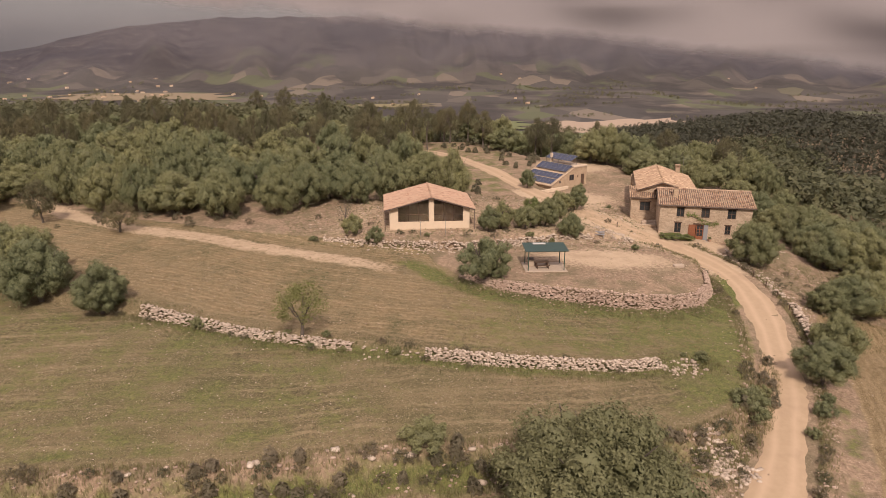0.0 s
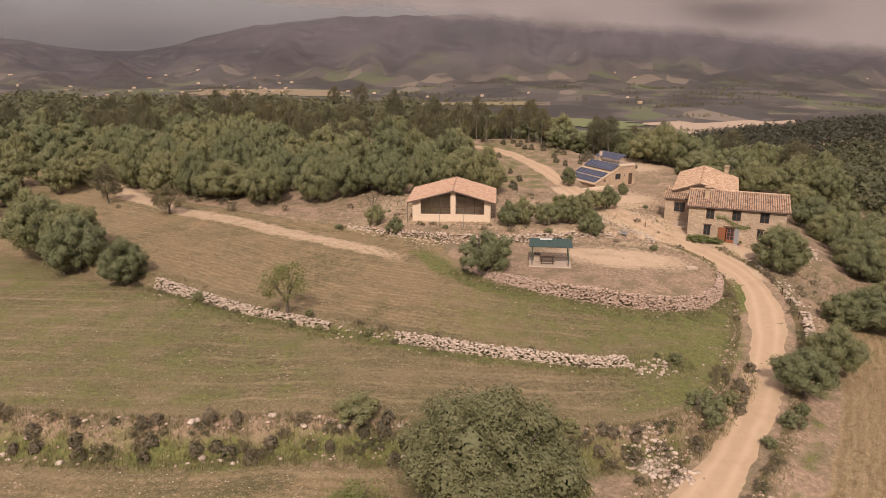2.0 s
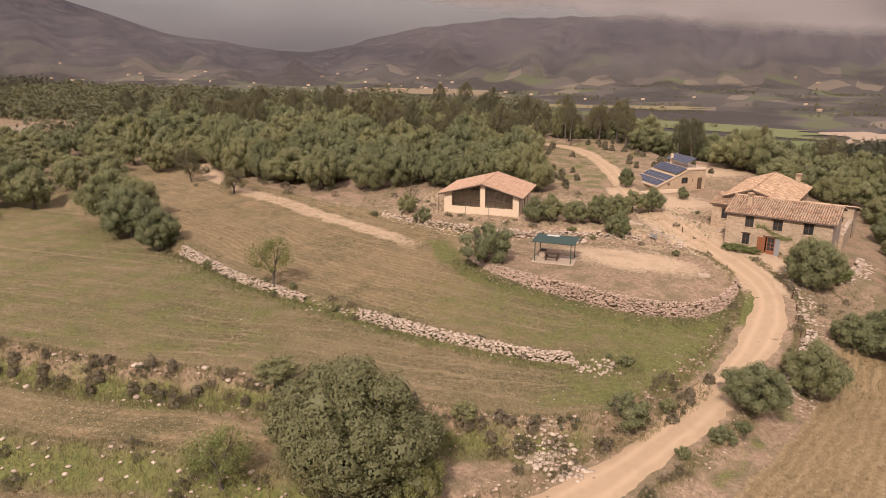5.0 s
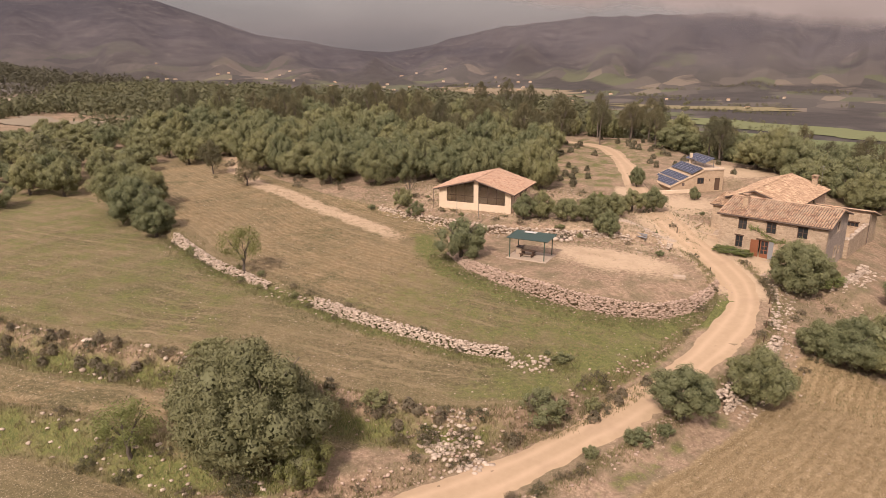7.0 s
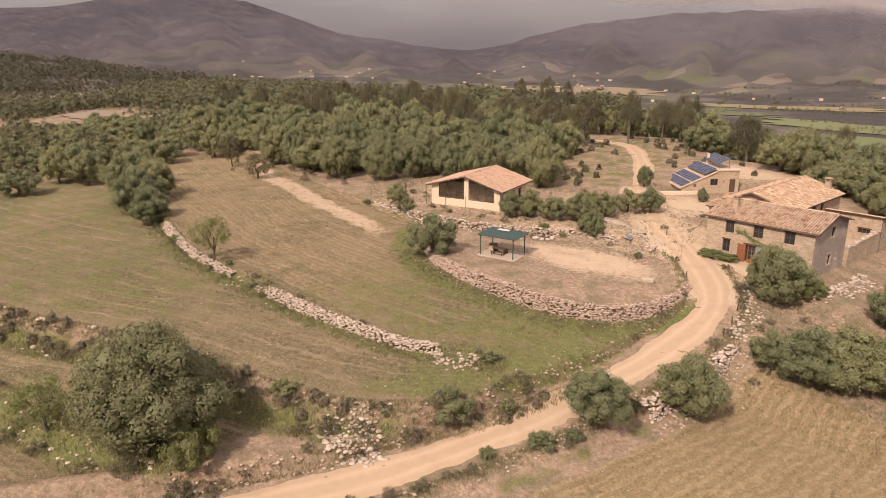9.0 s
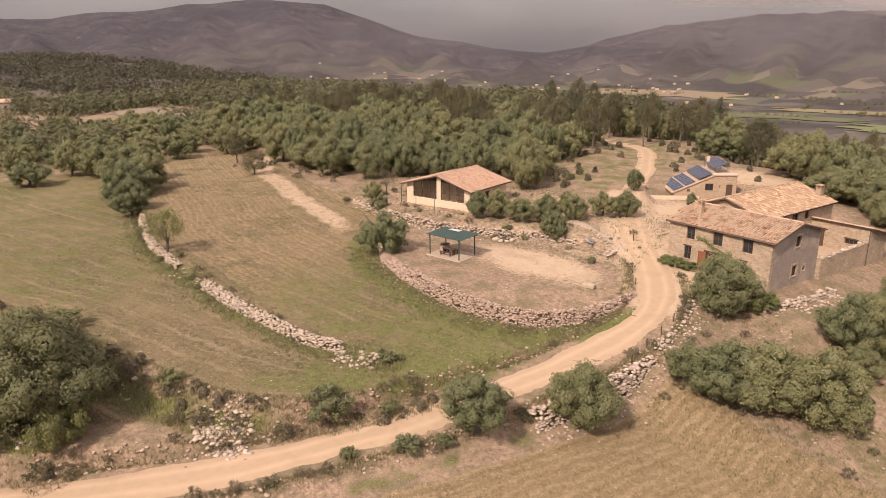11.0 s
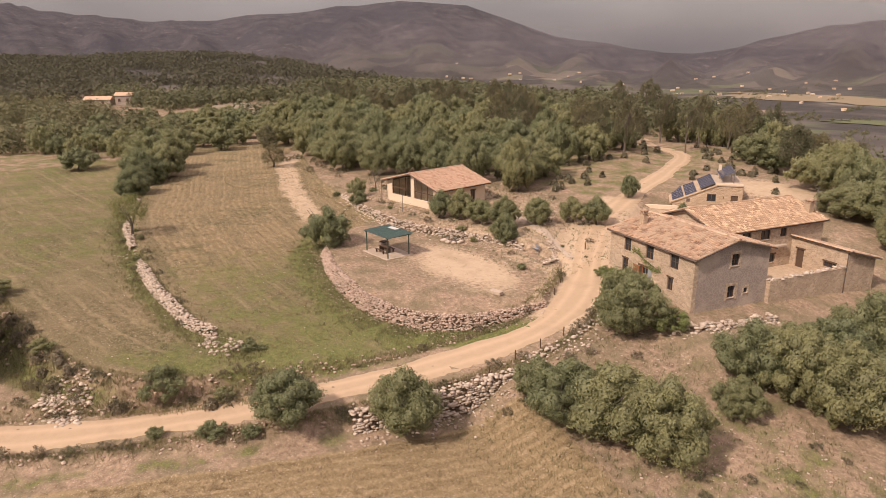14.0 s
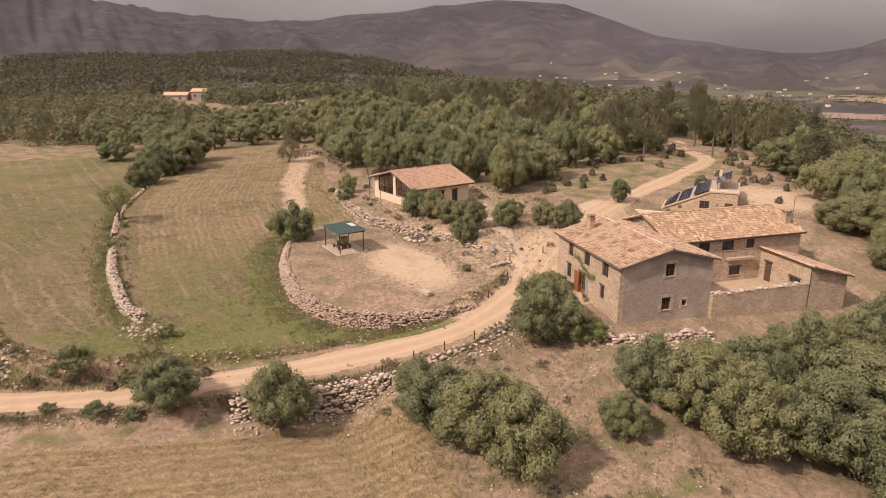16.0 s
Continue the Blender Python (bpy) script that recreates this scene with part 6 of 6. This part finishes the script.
grass_stuff("garden_grass", 4200, 56, lambda g: (g.uniform(-24, 31), g.uniform(92, 120)), .28, "thin dry grass in the garden")
grass_stuff("lower_bank_grass", 2600, 57, lambda g: along_scarp(g, -36, 18, -13, -8.6), .4, "long grass on the lower bank")
grass_stuff("field_weeds", 5200, 58, on_fields, .16, "thin weeds in the stubble field")


def straw_rows(g):
    y = g.uniform(46, 78)
    s = 7.2 + .48 * g.randrange(0, 34) + g.gauss(0, .07)
    lean = (float(np.interp(y + 1.5, ROAD_Y, ROAD_X)) - float(np.interp(y - 1.5, ROAD_Y, ROAD_X))) / 3
    x = float(np.interp(y, ROAD_Y, ROAD_X)) + s * math.sqrt(1 + lean * lean)
    return None if s > 13 + .6 * (y - 50) or y + .1 * (x - 50) > 77 else (x, y)


def stubble_rows(g):
    x = g.uniform(-48, 28)
    y = float(np.interp(x, *WALL)) + 1.4 + .62 * g.randrange(0, 50) + g.gauss(0, .08)
    if y > float(np.interp(x, *UPPER)) - 1.5 or x > float(np.interp(y, ROAD_Y, ROAD_X)) - 5:
        return None
    return x, y


def lower_rows(g):
    x = g.uniform(-46, 26)
    y = float(np.interp(x, *SCARP)) + 1.0 + .62 * g.randrange(0, 40) + g.gauss(0, .08)
    return None if y > float(np.interp(x, *WALL)) - 1.2 else (x, y)


grass_stuff("straw_stubble", 13000, 61, straw_rows, .13, "pale straw stubble standing in rows", M_STRAW)
grass_stuff("field_stubble", 15000, 62, stubble_rows, .13, "dry stubble in rows on the upper field", M_STRAW, TERRACE)
grass_stuff("lower_stubble", 9000, 63, lower_rows, .12, "thin green and dry growth in rows on the lower field")


# ---- small things ----
def bench_stone():
    g = ground(30.8, 86.4)
    bm = boxed(-.7, -.35, 0, .7, .35, .42, bevel=.06)
    ob = part("stone_block", bm, M_CONCRETE)
    ob.matrix_world = pose(30.8, 86.4, g - .04, 0, 0, 12)
    tagged(ob, "pale squared stone block on the terrace", "stone block")


bench_stone()


def fire_ring():
    t = thing("fire_ring", pose(13.7, 94.0, ground(13.7, 94.0), 0, 0, 0), "round fire pit ringed with pale boulders", "fire pit")
    for i in range(9):
        a = i * 2 * math.pi / 9
        rng = np.random.default_rng(i + 70)
        v, f = rocks(1, lambda g: (1.25 * math.cos(a), 1.0 * math.sin(a), .15, a), .62, i + 70)
        part("boulder", (v, f), M_ROCK, t)
    v, f = rocks(1, lambda g: (.1, .0, .05, .3), 1.2, 99, .3)
    part("ash_bed", (v, f), M_FASCIA, t)


fire_ring()


def fence_post(x, y, h=1.0):
    rng = random.Random(int(x * 13 + y * 7))
    p = thing("fence_post", pose(x, y, ground(x, y) - .1, rng.uniform(-4, 4), rng.uniform(-4, 4), rng.uniform(0, 90)), "thin weathered wooden fence post at the roadside", "post", "roadside posts")
    bm = bmesh.new()
    bmesh.ops.create_cone(bm, cap_ends=True, segments=8, radius1=.07, radius2=.055, depth=h)
    bmesh.ops.translate(bm, verts=bm.verts, vec=(0, 0, h / 2))
    part("stake", bm, M_WOOD, p)


for x, y in ((40.95, 76.7), (40.9, 79.8), (40.9, 82.9), (40.6, 86.2), (33.4, 92.4), (31.6, 95.2), (29.4, 97.6), (27.0, 104.3)):
    fence_post(x, y)
for x, y in ((-3.2, 95.0), (0.3, 95.2)):
    p = thing("garden_pole", pose(x, y, ground(x, y) - .1), "thin upright metal pole in front of the garden house", "pole")
    part("tube", boxed(-.03, -.03, 0, .03, .03, 2.7), M_METAL, p)


def creeper():
    """The climbing plant over the farmhouse door."""
    rng = np.random.default_rng(5)
    n = 230
    t = rng.uniform(0, 1, n)
    u = 4.2 + 4.6 * t + rng.normal(0, .16, n)
    z = 3.35 - 1.25 * t + .35 * np.sin(t * 7) + rng.normal(0, .17, n)
    c = np.column_stack((u, np.full(n, .28) - rng.uniform(0, .12, n), z))
    v, f = leaf_cards(c, np.tile((0.0, -1.0, .2), (n, 1)), .11, rng)
    w = thing("creeper", HOUSE, "yellow-green creeper trained across the house front", "climbing plant")
    part("leaves", (v, f), M_LIME, w)
    bm = bmesh.new()
    prism(bm, [(4.2, 3.33), (6.0, 2.78), (8.8, 2.1), (8.8, 2.14), (6.0, 2.83), (4.2, 3.38)], .30, .345, "y")
    part("stem", bm, M_BARK, w)


creeper()


def garden_path():
    ob = make_strip("garden_path", [12.6, 16.5, 21.2, 27.6], [106.0, 105.0, 103.6, 101.4], 1.3, M_CONCRETE, "pale narrow concrete garden path", lift=.04)
    ob["category"] = "path"


garden_path()
y0 = thing("yard_terrace", HOUSE, "low stone garden wall and steps beside the house", "wall", kind="structure")
part("wall", boxed(-5.2, 3.6, -.6, -4.8, 8.0, .95, bevel=.04), M_STONE, y0)
part("wall", boxed(-4.8, 3.4, -.6, 0.3, 3.8, .75, bevel=.04), M_STONE, y0)
for i in range(5):
    part("stair", boxed(-1.9, 4.0 + i * .32, -.5, .3, 4.32 + i * .32, .3 + i * .18), M_CONCRETE, y0)
w0 = thing("white_wall", pose(19.0, 128.6, ground(19, 128.6), 0, 0, 37.6), "low whitewashed garden wall by the outbuilding", "wall", kind="structure")
part("wall", boxed(-2.4, -.15, -.4, 6.5, .15, .55, bevel=.03), M_PLASTER, w0)


def flower_pot(u, v, z, plant):
    p = thing("flower_pot", HOUSE @ pose(u, v, z), "terracotta pot with a small green plant by the door", "flower pot", "pots by the door")
    bm = bmesh.new()
    bmesh.ops.create_cone(bm, cap_ends=True, segments=14, radius1=.15, radius2=.21, depth=.36, matrix=pose(0, 0, .18))
    bmesh.ops.create_cone(bm, cap_ends=True, segments=14, radius1=.235, radius2=.235, depth=.06, matrix=pose(0, 0, .36))
    part("pot", bm, M_TILE2, p)
    c = new("plant", GREENS[2])
    c.parent = p
    c.matrix_basis = Matrix.LocRotScale((0, 0, .38), None, (plant, plant, plant * 1.2))


flower_pot(4.35, -.25, -.45, .38)
flower_pot(4.15, -.75, -.5, .28)
flower_pot(7.75, -.2, -.45, .25)


def corner_steps():
    t = thing("stone_steps", HOUSE @ pose(12.1, -.35, 0), "worn rubble steps at the house corner", "steps")
    for i in range(6):
        v, f = rocks(7, lambda g: (g.uniform(-.2, 1.5), -.35 * i - .1 + g.uniform(-.06, .06), -1.0 - .19 * i, g.normal(0, .15)), .46, 400 + i, .5)
        part("step", (v, f), M_ROCK, t)


corner_steps()


def garden_bench():
    b = thing("garden_bench", pose(23.2, 99.4, ground(23.2, 99.4), 0, 0, -15), "grey weathered wooden bench beside the garden path", "bench")
    for i in range(3):
        part("slat", boxed(-.75, -.2 + i * .14, .42, .75, -.08 + i * .14, .46), M_BLUEGREY, b)
    for i in range(2):
        part("back_slat", boxed(-.75, .22, .55 + i * .18, .75, .26, .68 + i * .18), M_BLUEGREY, b)
    for x in (-.65, .59):
        for y in (-.18, .18):
            part("leg", boxed(x, y, 0, x + .06, y + .06, .42 if y < 0 else .86), M_BLUEGREY, b)


garden_bench()


def far_house(x, y, w, d, h, turn, label, wall, group=""):
    t = thing("country_house", pose(x, y, ground(x, y) - .3, 0, 0, turn), label, "house", group)
    part("wall", boxed(0, 0, 0, w, d, h), wall, t)
    bm = bmesh.new()
    prism(bm, [(-.4, h + .003), (d + .4, h + .003), (d / 2, h + d * .22)], -.4, w + .4, "x")
    part("roof", bm, M_TILE, t)
    n = max(2, int(w / 4))
    for i in range(n):
        part("window", boxed(w * (i + .35) / n, -.06, h * .4, w * (i + .35) / n + 1.0, .05, h * .7), M_WOOD, t)


far_house(-268, 104, 11, 6.5, 3.2, 62, "long tiled farmhouse among far oaks", M_RENDER)
far_house(-263, 116, 7, 6, 4.4, 62, "tiled farmhouse with chimney among far oaks", M_RENDER)
rng = random.Random(77)
for i in range(90):
    az = rng.choice((rng.uniform(22, 52), rng.uniform(22, 52), rng.uniform(-25, 60)))
    r = rng.uniform(1700, 2900)
    x, y = 40 - r * math.sin(radians(az)), 20 + r * math.cos(radians(az))
    far_house(x, y, rng.uniform(6, 13), rng.uniform(5, 8), rng.uniform(3, 5), rng.uniform(20, 80), "small pale house far off in the valley", M_PLASTER if rng.random() < .6 else M_OCHRE, "valley houses")


def far_field(x, y, lx, ly, turn, c, label):
    """A plot of the far plain that stands out from its surroundings."""
    k = Nodes("plot", .97)
    k.color(k.mix(k.noise(.06, 5), tuple(v * .8 for v in c), c))
    vs, fs, n = [], [], 12
    m = pose(x, y, 0, 0, 0, turn)
    rg = random.Random(int(x))
    for j in range(n + 1):
        for i in range(n + 1):
            e = .07 * math.sin(i * 1.1 + j) if j in (0, n) or i in (0, n) else 0
            p = m @ Vector(((i / n - .5 + e) * lx, (j / n - .5 + e) * ly, 0))
            vs.append((p.x, p.y))
    at = np.array(vs)
    vs = np.column_stack((at, z_at(at[:, 0], at[:, 1]) + (1.2 if y > 600 else .25)))
    fs = np.array([(j * (n + 1) + i, j * (n + 1) + i + 1, (j + 1) * (n + 1) + i + 1, (j + 1) * (n + 1) + i) for j in range(n) for i in range(n)])
    tagged(part("field_plot", (vs, fs), k.m), label, "field", kind="structure")


def plot_at(az, r, lx, ly, turn, c, label):
    far_field(40 - r * math.sin(radians(az)), 20 + r * math.cos(radians(az)), lx, ly, turn, c, label)


plot_at(-13.5, 1350, 300, 210, 15, (.40, .30, .22), "pale reaped field in the valley")
plot_at(-10.0, 1130, 190, 120, 12, (.36, .27, .20), "pale reaped field in the valley")
plot_at(-3.0, 1130, 420, 170, 4, (.15, .17, .075), "green meadow in the valley")
plot_at(2.5, 1330, 360, 130, -3, (.17, .18, .085), "green meadow in the valley")
plot_at(9, 1750, 380, 130, 8, (.24, .20, .11), "dry yellow field in the valley")
plot_at(24, 2150, 420, 240, 20, (.26, .20, .13), "dry field on the valley side")
plot_at(31, 1700, 300, 130, 30, (.27, .20, .15), "dry field in the valley")
plot_at(40, 1500, 260, 110, 30, (.20, .19, .10), "green field in the valley")
plot_at(16, 1500, 320, 110, 10, (.13, .135, .07), "green field in the valley")
plot_at(58, 2350, 420, 300, 40, (.20, .175, .12), "terraced olive field on the far hillside")
far_field(-310, 194, 66, 78, 12, (.30, .235, .17), "pale fallow strip between the woods")
far_field(-182, 146, 40, 18, 10, (.25, .20, .14), "pale fallow strip between the woods")
far_field(-520, 20, 160, 60, 10, (.24, .20, .09), "yellow-green field on the plateau")
